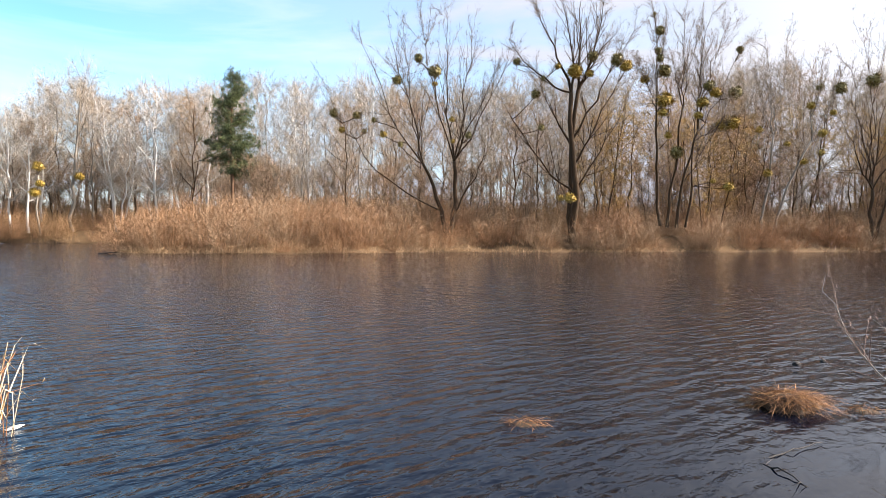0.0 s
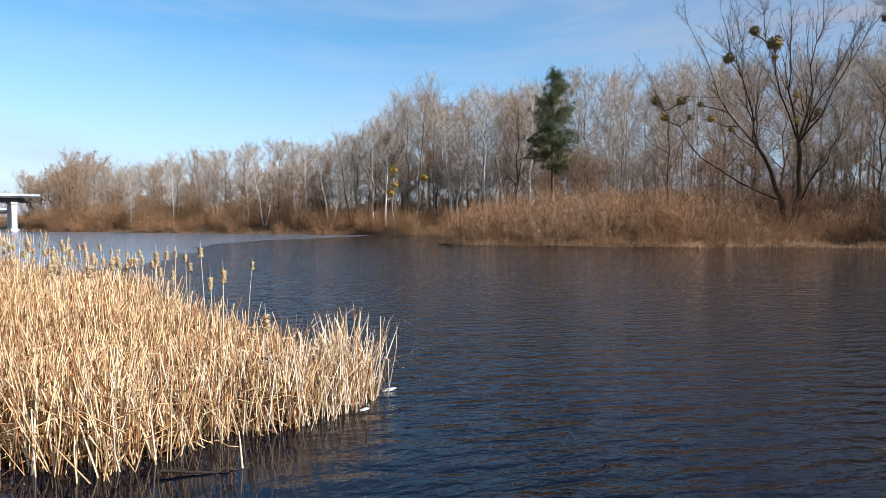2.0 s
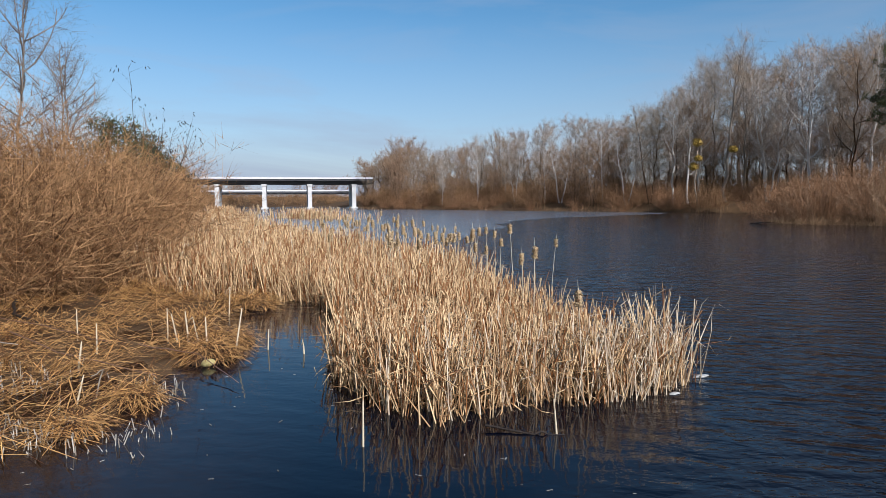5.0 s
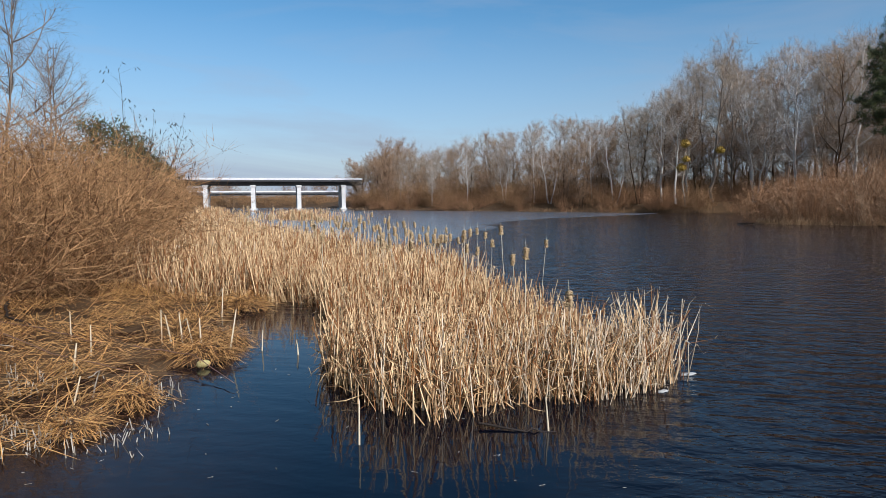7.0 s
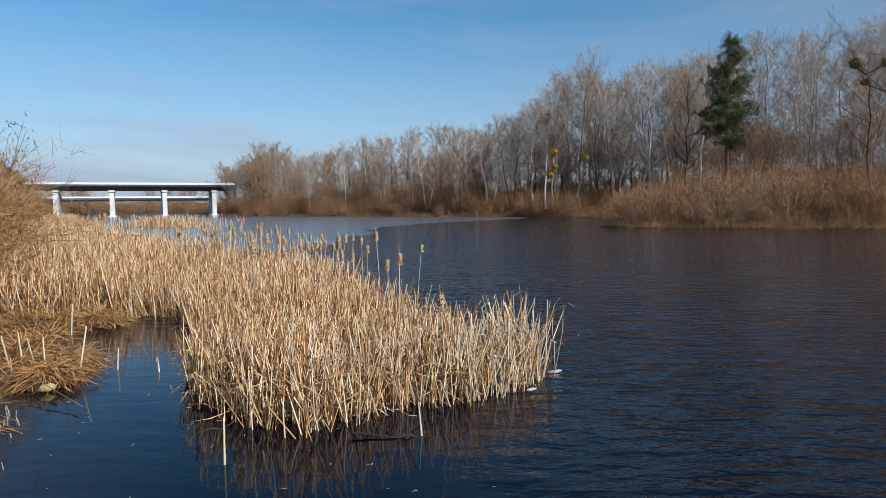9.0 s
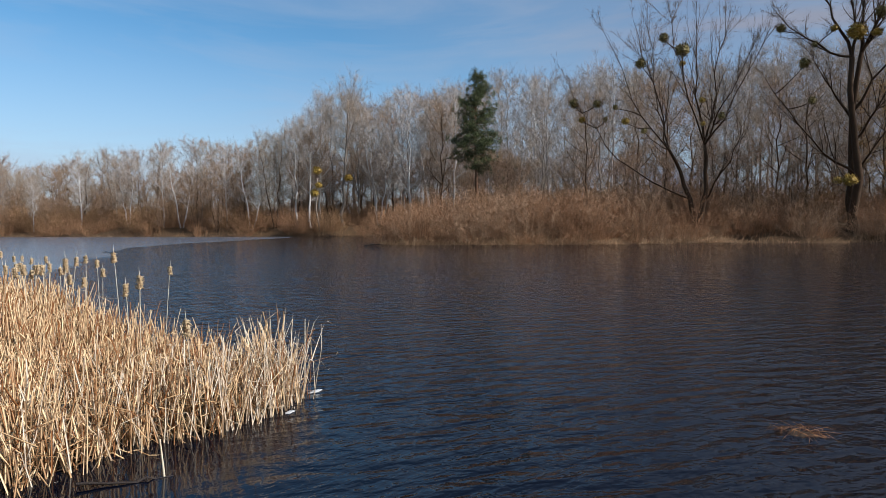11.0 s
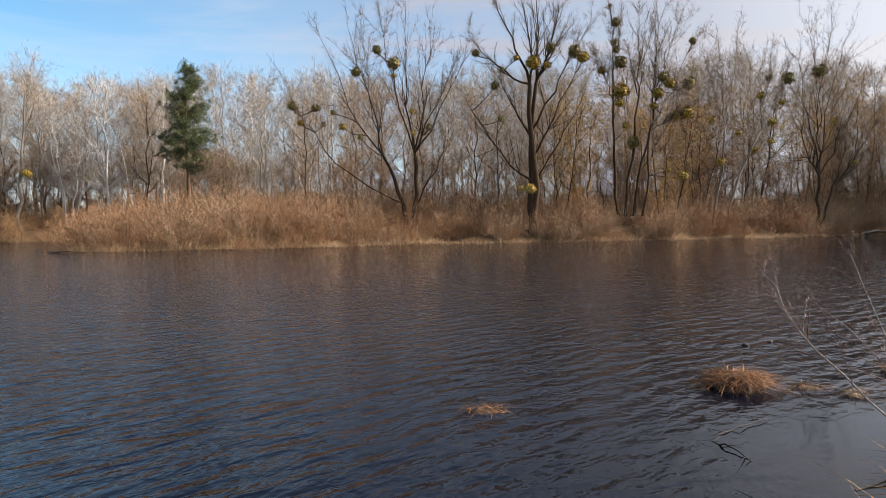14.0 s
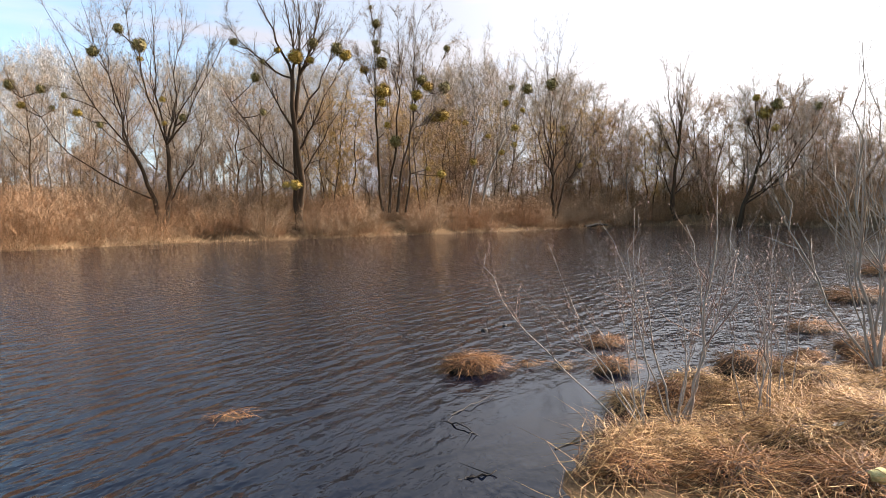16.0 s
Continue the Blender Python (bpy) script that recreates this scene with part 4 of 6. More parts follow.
for x, y in ((0.5, 62.3), (12.9, 64.4), (23.4, 67.2), (37, 71.5), (49.0, 72.8), (69.5, 72), (69.8, 61.2), (-27.6, 81), (-54.4, 86.4), (-51.6, 89.2)):
    spots.append((x, y))
# pale birches along the far shore
for k, (x, y, f, kind) in enumerate(((-58.2, 86.0, 1.0, 0), (-56.6, 87.3, 0.97, 0), (-46.0, 90.5, 0.93, 1), (-80.5, 85.0, 0.9, 1), (-85, 85.5, 0.86, 0), (-92.5, 85, 0.8, 1), (-104, 85, 1.02, 2), (-40.5, 90.2, 0.98, 2), (-47, 93, 1.0, 1), (-57, 91, 0.95, 2), (-44, 96, 1.0, 0), (-39, 97, 1.0, 1), (-35, 95, 1.0, 0), (-26, 90, 0.97, 1), (-19, 90, 1.0, 0), (-14, 92, 1.0, 1), (-22, 95, 1.0, 2), (-10, 88, 0.96, 0), (-115, 84, 0.86, 1), (-66, 85, 0.95, 1), (-72, 86, 0.9, 0), (4, 92, 0.9, 1))):
    spots.append((x, y))
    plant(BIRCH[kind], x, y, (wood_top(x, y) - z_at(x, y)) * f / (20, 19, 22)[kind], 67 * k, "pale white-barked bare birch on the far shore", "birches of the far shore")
for k, (x, y, s) in enumerate(((16.8, 67.5, 0.85), (19.5, 70, 0.9), (28.5, 69.5, 0.8), (31, 72, 0.85))):
    spots.append((x, y))
    plant(KINDS[6], x, y, s, 97 * k, TREE_LABELS[6], "bare trees of the wood")
for k in range(16):  # dense bushes deep in the wood, behind the pine and the birches
    a, r = radians(-33 + 1.6 * k), 112 + 5 * (k % 3)
    x, y = r * math.sin(a), r * math.cos(a)
    spots.append((x, y))
    plant(KINDS[4], x, y, 0.78 + 0.06 * (k % 4), 77 * k, TREE_LABELS[4], "bare trees of the wood")
REGIONS = [  # count, box, gap, share of the wood's height, inland reach, kinds
    (26, (-75, -34, 84, 112), 3.4, (0.72, 0.96), (3, 22), (0, 1, 2, 3, 5)),
    (24, (-75, -30, 96, 135), 3.4, (0.9, 1.0), (18, 50), (0, 1, 5)),
    (34, (-142, -72, 80, 112), 3.6, (0.74, 0.98), (2.5, 30), (0, 2, 3, 4, 5, 2)),
    (28, (-178, -136, 80, 125), 3.2, (0.8, 1.04), (2.0, 40), (0, 2, 3, 4)),
    (12, (-183, -163, 86, 112), 3.0, (0.8, 1.2), (1.5, 30), (4, 2)),
    (26, (-34, 22, 66, 90), 3.2, (0.6, 0.86), (7, 30), (0, 2, 3, 5)),
    (34, (-36, 24, 84, 125), 3.4, (0.86, 0.97), (22, 70), (0, 1, 5)),
    (26, (22, 72, 70, 96), 3.2, (0.62, 0.9), (4, 26), (2, 3, 5, 4, 6)),
    (26, (22, 84, 86, 125), 3.4, (0.86, 0.98), (16, 60), (0, 1, 2, 5)),
    (20, (-250, -222, 44, 128), 3.5, (0.36, 0.46), (1, 60), (4, 2)),
    (26, (66, 100, 30, 80), 3.2, (0.75, 1.0), (3, 40), (2, 3, 4, 5)),
    (26, (-140, -30, 82, 104), 3.0, (0.38, 0.55), (1.5, 14), (4,)),
    (30, (-30, 74, 62, 88), 3.0, (0.36, 0.5), (4, 14), (4,)),
    (30, (-150, -32, 94, 130), 3.0, (0.5, 0.66), (14, 46), (4,)),
    (26, (60, 102, 34, 96), 3.0, (0.45, 0.65), (4, 26), (4,)),
]
for n, box, gap, size, reach, kinds in REGIONS:
    for x, y in scatter(n, box, lambda a, b: not (-0.40 < a / b < -0.29 and b < 83), gap, reach):
        k = kinds[rng.randint(len(kinds))]
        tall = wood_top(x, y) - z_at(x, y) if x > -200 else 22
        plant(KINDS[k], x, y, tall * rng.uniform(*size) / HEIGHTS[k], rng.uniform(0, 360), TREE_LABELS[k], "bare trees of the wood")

# ---- shrubs ----


def shrub_arrays(seed, stems, h, spread, twig_n=5, r=0.014, arch=0.35, foot=0.5, tangle=0.42, wild=0.13, reach=0.22):
    """Stems fanning from a stool: two rods and some spikes each."""
    rng = np.random.RandomState(seed)
    a = rng.uniform(0, 2 * np.pi, stems)
    rad = foot * np.sqrt(rng.uniform(0, 1, stems))
    p = np.stack([rad * np.cos(a), rad * np.sin(a), np.full(stems, -0.15)], 1)
    out = np.minimum(np.abs(rng.normal(0, 0.5, stems)) + 0.12, 1.1)
    L = h * rng.uniform(0.5, 1.0, stems) * (1 - 0.38 * out)
    lean = np.stack([np.cos(a) * out * spread, np.sin(a) * out * spread, np.ones(stems)], 1) + rng.normal(0, wild, (stems, 3))
    d1 = unit(lean)
    q = p + d1 * (L * 0.42)[:, None]
    d2 = unit(d1 + np.stack([np.cos(a), np.sin(a), np.zeros(stems)], 1) * arch * rng.uniform(-0.5, 1, stems)[:, None] + rng.normal(0, wild * 1.4, (stems, 3)))
    m = q + d2 * (L * 0.33)[:, None]
    d3 = unit(d2 + rng.normal(0, wild * 1.8, (stems, 3)) + np.array([0, 0, 0.12]))
    e = m + d3 * (L * 0.25)[:, None]
    b, c = Builder(), Builder()
    rr = r * rng.uniform(0.6, 1.5, stems)
    b.rods(p, q, rr, rr * 0.75)
    b.rods(q, m, rr * 0.75, rr * 0.5)
    b.spikes(m, e, rr * 0.5)
    k = np.repeat(np.arange(stems), twig_n)
    s = rng.uniform(0.2, 1.0, (len(k), 1))
    low, high = s < 0.42, s > 0.75
    base = np.where(low, p[k] + (q[k] - p[k]) * s / 0.42, np.where(high, m[k] + (e[k] - m[k]) * (s - 0.75) / 0.25, q[k] + (m[k] - q[k]) * (s - 0.42) / 0.33))
    dd = unit(np.where(low, d1[k], np.where(high, d3[k], d2[k])) + rng.normal(0, tangle, (len(k), 3)))
    tip = base + dd * (h * reach * rng.uniform(0.4, 1.2, (len(k), 1)))
    c.slivers(base, tip, r * 0.6, rng)
    return b, c


SHRUBS = []
for seed, stems, spread, twig_n, m in ((1, 90, 0.95, 24, "shrub"), (2, 90, 0.85, 24, "shrub"), (3, 90, 1.05, 24, "shrub"), (4, 90, 0.9, 24, "shrub_pale"), (5, 90, 1.0, 24, "shrub_pale"), (6, 230, 0.8, 34, "thicket"), (7, 230, 0.7, 34, "thicket")):
    far = seed < 6
    stem_b, twig_b = shrub_arrays(seed, stems, 1.2, spread, twig_n, r=0.0029 if far else 0.0019, foot=0.32, tangle=0.8 if far else 1.0, wild=0.16 if far else 0.22, reach=0.14 if far else 0.13)
    SHRUBS.append((stem_b.mesh("stems", M[m]), twig_b.mesh("twigs", M[m])))


def shrub(x, y, h, k, turn, label, group, wide=1.0):
    ob = empty("shrub", pose(x, y, z_at(x, y) - 0.02, 0, 0, turn) @ Matrix.Diagonal((h * wide, h * wide, h, 1)))
    tagged(part("stool", SHRUBS[k][0], None, ob), kind="stuff")
    tagged(part("brushwood", SHRUBS[k][1], None, ob), kind="stuff")
    return tagged(ob, label, "shrub", group)


rng = np.random.RandomState(5)
RED, PALE = "bare reddish-brown willow shrub at the water's edge", "bare pale brown shrub at the water's edge"


def along(a, b, n, inland, tall, kinds, group, lo=0.5, wide=(0.9, 1.3)):
    """n shrubs on the land behind the shoreline from point a to point b of the plan."""
    line = SHORE[a:b + 1]
    seg = np.hypot(*np.diff(line, axis=0).T)
    for k in range(n):
        s = rng.uniform(0, seg.sum())
        i = min(int(np.searchsorted(np.cumsum(seg), s)), len(seg) - 1)
        u = 1 - (np.cumsum(seg)[i] - s) / seg[i]
        p = line[i] + (line[i + 1] - line[i]) * u
        e = (line[i + 1] - line[i]) / seg[i]
        d = lo + (inland - lo) * rng.uniform(0, 1)
        x, y = p[0] + e[1] * d * -1, p[1] + e[0] * d
        if shore_distance(np.array([x]), np.array([y]))[0] < 0.2:
            x, y = p[0] + e[1] * d, p[1] - e[0] * d
        if shore_distance(np.array([x]), np.array([y]))[0] < 0.2:
            continue
        kk = kinds[rng.randint(len(kinds))]
        shrub(x, y, rng.uniform(*tall) * (0.75 + 0.25 * min(1, d / 4)), kk, rng.uniform(0, 360), RED if kk < 3 else PALE, group, rng.uniform(*wide))


FAR_SHRUBS = "shrubs of the far bank"
along(26, 31, 62, 9, (4.2, 5.4), (0, 1, 2, 0, 3), FAR_SHRUBS, 1.2)
along(31, 38, 74, 9, (3.6, 5.2), (0, 3, 4, 2, 3), FAR_SHRUBS, 1.2)
along(38, 43, 28, 8, (3, 5.0), (0, 1, 2, 4), FAR_SHRUBS, 1.0)
along(12, 22, 74, 8, (3.4, 5.2), (0, 1, 2, 2), FAR_SHRUBS, 0.6)
along(26, 38, 62, 2.4, (1.3, 2.4), (0, 2, 3), FAR_SHRUBS, 0.25, (1.0, 1.6))
for k, (x, y, h) in enumerate(((3.2, 61.8, 3.4), (5.2, 62.6, 3.8), (7.2, 63.0, 3.4), (9.4, 63.4, 3.8), (4.4, 64.4, 4.2), (8.0, 65.2, 4.4), (15.0, 64.4, 3.6), (17.4, 65.0, 4.0), (19.8, 65.6, 3.6), (27.5, 67.0, 3.8), (33.0, 68.4, 4.0), (42.5, 71.0, 3.8), (45.0, 72.0, 4.0), (51.5, 73.6, 3.6), (61.0, 74.6, 4.4), (65.0, 73.6, 4.0))):
    shrub(x, y, h, k % 5, 71 * k, RED if k % 5 < 3 else PALE, FAR_SHRUBS, 1.15)
# willow thicket on the near left bank
for k, (x, y, h) in enumerate(((-15.6, 0.0, 4.0), (-16.8, 1.6, 4.0), (-18.5, 0.2, 4.6), (-17.2, -1.8, 4.2), (-20, 2.2, 4.3), (-21.5, 0.6, 5), (-23.5, 3.0, 4.3), (-25, 1.4, 5), (-27, 4.3, 4.2), (-29.5, 3.2, 5), (-31, 5.8, 4.1), (-34, 5.5, 5), (-36.5, 7.6, 4.3), (-40, 7.6, 5), (-43.5, 9.8, 4.4), (-48, 10.3, 5), (-54, 12.8, 4.7), (-60, 14.2, 5), (-68, 17.2, 5), (-77, 19.5, 5.5), (-88, 22.5, 6), (-14.4, -1.2, 3.4), (-13.6, -3.0, 4.4), (-13.0, -5.0, 4.6), (-100, 26, 6), (-115, 30, 6.5), (-130, 33, 7), (-145, 37, 7))):
    for j in range(2 if k < 12 else 1):
        shrub(x + 0.9 * j, y - 0.8 * j - (0.9 if k > 8 else 0.3), (1.16 if k < 7 else 0.9) * h * (1 - 0.12 * j), 5 + (k + j) % 2, 83 * k + 130 * j, "dense reddish-brown willow thicket on the near bank", "willows of the near bank", 1.15)

# undergrowth inside the wood
rng = np.random.RandomState(9)
under = Builder()
sap = []
for s in range(3):
    for b in shrub_arrays(20 + s, 34, 1.15, 0.55, 14, r=0.0036, foot=0.35, arch=0.3, tangle=1.0, wild=0.34):
        sap.append(b.joined())
for n, box, tall, reach in (
        (70, (-75, -34, 84, 112), (4, 7), (2, 22)), (120, (-165, -72, 78, 112), (3.5, 6.5), (2, 26)),
        (100, (-31, 26, 62, 96), (4, 7), (6, 30)), (90, (24, 74, 70, 102), (4, 7), (4, 24)),
        (70, (67, 100, 28, 80), (4, 7), (3, 24)), (60, (-178, -135, 80, 110), (3.5, 6), (2, 26)),
        (70, (-31, 26, 62, 90), (2.5, 4.5), (7, 24)), (80, (24, 80, 66, 100), (2.5, 4.5), (4, 24)), (50, (66, 98, 28, 72), (2.5, 5), (3, 20)),
        (80, (-165, -34, 80, 110), (2.5, 4.5), (4, 24)), (100, (-172, -34, 86, 125), (6, 10), (9, 40)), (110, (-34, 90, 74, 118), (6, 10), (10, 44)), (150, (-275, -215, 35, 125), (5, 8), (2, 50)), (70, (-50, -8, 84, 116), (5, 9), (6, 36)), (110, (58, 104, 30, 96), (6, 11), (3, 34)), (90, (-150, -68, 80, 110), (5, 8.5), (3, 24))):
    done = 0
    for _ in range(n * 20):
        x, y = rng.uniform(*box[:2]), rng.uniform(*box[2:])
        d = float(shore_distance(np.array([x]), np.array([y]))[0])
        if reach[0] < d < reach[1]:
            pick = rng.randint(3)
            a, h = rng.uniform(0, 6.28), rng.uniform(*tall)
            w = h * rng.uniform(0.7, 1.3)
            turn = np.array([[math.cos(a) * w, -math.sin(a) * w, 0], [math.sin(a) * w, math.cos(a) * w, 0], [0, 0, h]])
            for v, q, t in sap[2 * pick:2 * pick + 2]:
                under.raw(v @ turn.T + np.array([x, y, z_at(x, y)]), q, t)
            done += 1
            if done == n:
                break
tagged(part("undergrowth", under, M["under"]), "dense brown undergrowth of saplings inside the bare wood", "undergrowth", kind="stuff")

# slim trees rising out of the near thicket
for x, y, h, seed in ((-24.0, 1.0, 8.6, 201), (-21.5, -0.8, 9.6, 202), (-28.5, 3.0, 7.2, 203), (-19.0, -2.6, 9.5, 204), (-15.5, -4.5, 9.0, 205), (-31, 3.0, 8.0, 206)):
    t = wood_tree(seed, h, "bark_grey", "twig_dark", limbs=18, clear=0.3, width=0.25, rise=0.5, girth=0.006, fine=2, per=(2, 2), twig_r=0.0022, slim=0.22)
    t.matrix_basis = pose(x, y, z_at(x, y))
    tagged(t, "slim bare tree rising out of the willow thicket", "tree")
def catkin_bush(x, y, h, seed):
    """A thin leaning bush hung with dark catkins."""
    g = np.random.RandomState(seed)
    ob = tagged(empty("alder_bush", pose(x, y, z_at(x, y))), "thin bare alder hung with dark catkins over the willow thicket", "bush")
    tw, cat = Builder(), Builder()
    for k in range(6):
        end = np.array([g.normal(0.2, 0.4), g.uniform(0.2, 2.0), h * g.uniform(0.62, 0.85)]) if k else np.array([0.1, 0.1, h * 1.1])
        u = np.linspace(0, 1, 9)[:, None]
        line = end * u + np.array([0.25, 0.1, 0]) * np.sin(u * 3.1) + g.normal(0, 0.02, (9, 3)) * (u > 0)
        part("stem", Builder().tube(line, np.linspace(0.02, 0.004, 9), 5), M["bark"], ob)
        p, q, r0, _ = sprout(g, line[4:-1], line[5:], np.full(4, 0.006), 4, 0.7, (30, 65), 0.1, 1, least=0.003)
        tw.spikes(p, q, r0)
        c = p + (q - p) * g.uniform(0.5, 1.0, (len(p), 1))
        c = np.repeat(c, 2, 0) + g.normal(0, 0.04, (2 * len(c), 3))
        tip = c + unit(g.normal(0, 0.35, c.shape) + np.array([0.35, 0, -0.6])) * g.uniform(0.07, 0.13, (len(c), 1))
        cat.rods(c, (c + tip) / 2, 0.005, 0.011, n=5).rods((c + tip) / 2, tip, 0.011, 0.004, n=5)
    tagged(part("brushwood", tw, M["bark"], ob), kind="stuff")
    tagged(part("catkin_cluster", cat, M["driftwood"], ob, "dark hanging catkins"), kind="stuff")


catkin_bush(-21.2, 3.6, 5.4, 7)
catkin_bush(-23.4, 4.4, 4.6, 8)
# low pines along the near bank beyond the thicket
for k, (x, y, top_) in enumerate(((-46, 7.0, 7.3), (-53, 9.5, 7.6), (-61, 12.0, 7.8), (-70, 14.8, 7.6), (-81, 18.0, 7.8), (-94, 21.8, 7.8), (-110, 27, 8.2), (-130, 33, 8.5))):
    pine("pine_tree", (x, y, z_at(x, y) - 0.2), top_, 1.4, 5.6, 80 + k, "low dark pine on the near bank")

# ---- cattails ----


def inside(poly, x, y):
    r = np.zeros(x.shape, bool)
    for (ax, ay), (bx, by) in zip(poly, np.roll(poly, -1, 0)):
        if ay != by:
            r ^= ((ay > y) != (by > y)) & (x < (bx - ax) * (y - ay) / (by - ay) + ax)
    return r


def blades(rng, x, y, z, h, r, lean=0.1, broken=0.35, builder=None):
    """Upright dry leaves: some taper to a tip, some are broken off blunt, some snapped over, once or twice."""
    b = builder or Builder()
    n = len(x)
    r = np.broadcast_to(r, n)
    p = np.stack([x, y, z], 1)
    d = unit(np.stack([rng.normal(0, lean, n), rng.normal(0, lean, n), np.ones(n)], 1))
    cut = rng.uniform(0.3, 0.95, n)
    q = p + d * (h * cut)[:, None]
    kind = rng.rand(n)
    snap = kind < broken
    blunt = kind > 0.72
    e = d + rng.normal(0, 0.16, (n, 3))
    fold = np.stack([rng.normal(0, 1, n), rng.normal(0, 1, n), rng.uniform(-1.6, 0.4, n)], 1)
    e = unit(np.where(snap[:, None], fold, e))
    L = h * np.where(snap, rng.uniform(0.18, 0.5, n), 1 - cut)
    tip = q + e * L[:, None]
    b.rods(p, q, r, r * 0.85, flat=0.35)
    b.rods(q[blunt], tip[blunt], (r * 0.85)[blunt], (r * 0.7)[blunt], flat=0.35)
    b.spikes(q[~blunt], tip[~blunt], (r * 0.85)[~blunt], flat=0.35)
    twice = snap & (rng.rand(n) < 0.4)
    f = unit(e + rng.normal(0, 0.7, (n, 3)) - np.array([0, 0, 0.5]))
    b.spikes(tip[twice], (tip + f * (0.5 * L)[:, None])[twice], (r * 0.5)[twice], flat=0.35)
    return b


def litter(rng, x, y, z, length, r, builder, rise=0.25):
    """Fallen leaves lying across one another."""
    n = len(x)
    a = rng.uniform(0, 6.28, n)
    d = np.stack([np.cos(a), np.sin(a), rng.normal(0, rise, n)], 1)
    p = np.stack([x, y, z], 1) - d * (length * 0.3)[:, None]
    q = p + d * (length * 0.6)[:, None]
    e = unit(d + np.stack([rng.normal(0, 0.3, n), rng.normal(0, 0.3, n), rng.normal(-0.25, 0.2, n)], 1))
    builder.rods(p, q, r, r, flat=0.4)
    builder.spikes(q, q + e * (length * 0.4)[:, None], r, flat=0.4)


BED = np.array([(-7.6, 3.5), (-6.6, 2.95), (-5.5, 2.75), (-4.75, 3.15), (-4.75, 4.1), (-4.3, 4.6), (-4.1, 5.3), (-4.2, 6.1), (-4.9, 6.6), (-6.0, 6.6), (-8, 7.0),
                (-10.5, 8.2), (-14, 9.4), (-18, 10.2), (-26, 11.5), (-38, 14.5), (-60, 21), (-60, 16), (-40, 9.6), (-28, 5.6), (-20, 3.2), (-15.5, 2.6), (-13.4, 3.6),
                (-12.6, 4.6), (-11.6, 5.2), (-10, 4.7), (-8.8, 4.2)])
rng = np.random.RandomState(21)
bed, mat_, pale = Builder(), Builder(), Builder()
for box, dens, r, hh in (((-9.5, -3.5, 2.5, 8), 420, 0.0095, (0.45, 1.12)), ((-15, -9.5, 2.5, 10), 260, 0.0105, (0.65, 1.2)), ((-28, -15, 2.5, 13), 95, 0.012, (0.85, 1.35)), ((-62, -28, 5, 22), 22, 0.02, (0.9, 1.4))):
    n = int((box[1] - box[0]) * (box[3] - box[2]) * dens)
    x, y = rng.uniform(*box[:2], n), rng.uniform(*box[2:], n)
    clumpy = noise2(x, y, 2.6, 8) + rng.uniform(-0.55, 0.55, n)
    keep = inside(BED, x + np.clip(rng.normal(0, 0.08, n), -0.14, 0.14), y + np.clip(rng.normal(0, 0.08, n), -0.14, 0.14)) & (clumpy > -0.3)
    x, y = x[keep], y[keep]
    h = (hh[0] + (hh[1] - hh[0]) * rng.beta(1.6, 1.3, len(x))) * (1 + 0.25 * noise2(x, y, 1.6, 12) + 0.12 * noise2(x, y, 5.0, 13))
    z = np.maximum(height(x, y), -0.12)
    worn = rng.rand(len(x)) < np.interp(x, (-6.5, -5.2, -4.5), (0.03, 0.2, 0.6))
    for w, b in ((worn, pale), (~worn, bed)):
        blades(rng, x[w], y[w], z[w], h[w], r * rng.uniform(0.6, 1.5, w.sum()), 0.2, 0.45, b)
    m = (rng.rand(len(x)) < 0.4) & (x < -4.45)
    litter(rng, x[m], y[m], np.maximum(z[m], 0) + 0.5 * rng.rand(m.sum()) ** 2, rng.uniform(0.25, 0.8, m.sum()), r * rng.uniform(0.6, 1.3, m.sum()), mat_, 0.45)
# reeds on the islet before the bridge and along the far edge of the ice
x, y = rng.normal(-69, 4.0, 900), rng.normal(31.5, 1.6, 900)
blades(rng, x, y, np.full(900, -0.1), rng.uniform(0.7, 1.5, 900), 0.03, 0.15, 0.3, bed)
x = rng.uniform(-110, -62, 1500)
y = 18 + (-64 - x) * 0.30 + rng.uniform(0, 3.5, 1500)
blades(rng, x, y, np.full(1500, -0.1), rng.uniform(0.8, 1.7, 1500), 0.03, 0.12, 0.3, bed)
tagged(part("cattail_bed", bed, M["cattail"]), "dense bed of dry straw-coloured cattail leaves standing in the lake", "reeds", kind="stuff")
tagged(part("cattail_bed", pale, M["worn"]), "weathered cream-coloured cattail leaves at the open end of the bed", "reeds", kind="stuff")
tagged(part("fallen_leaves", mat_, M["fallen"]), "snapped dry cattail leaves lying tangled in the bed", "reeds", kind="stuff")


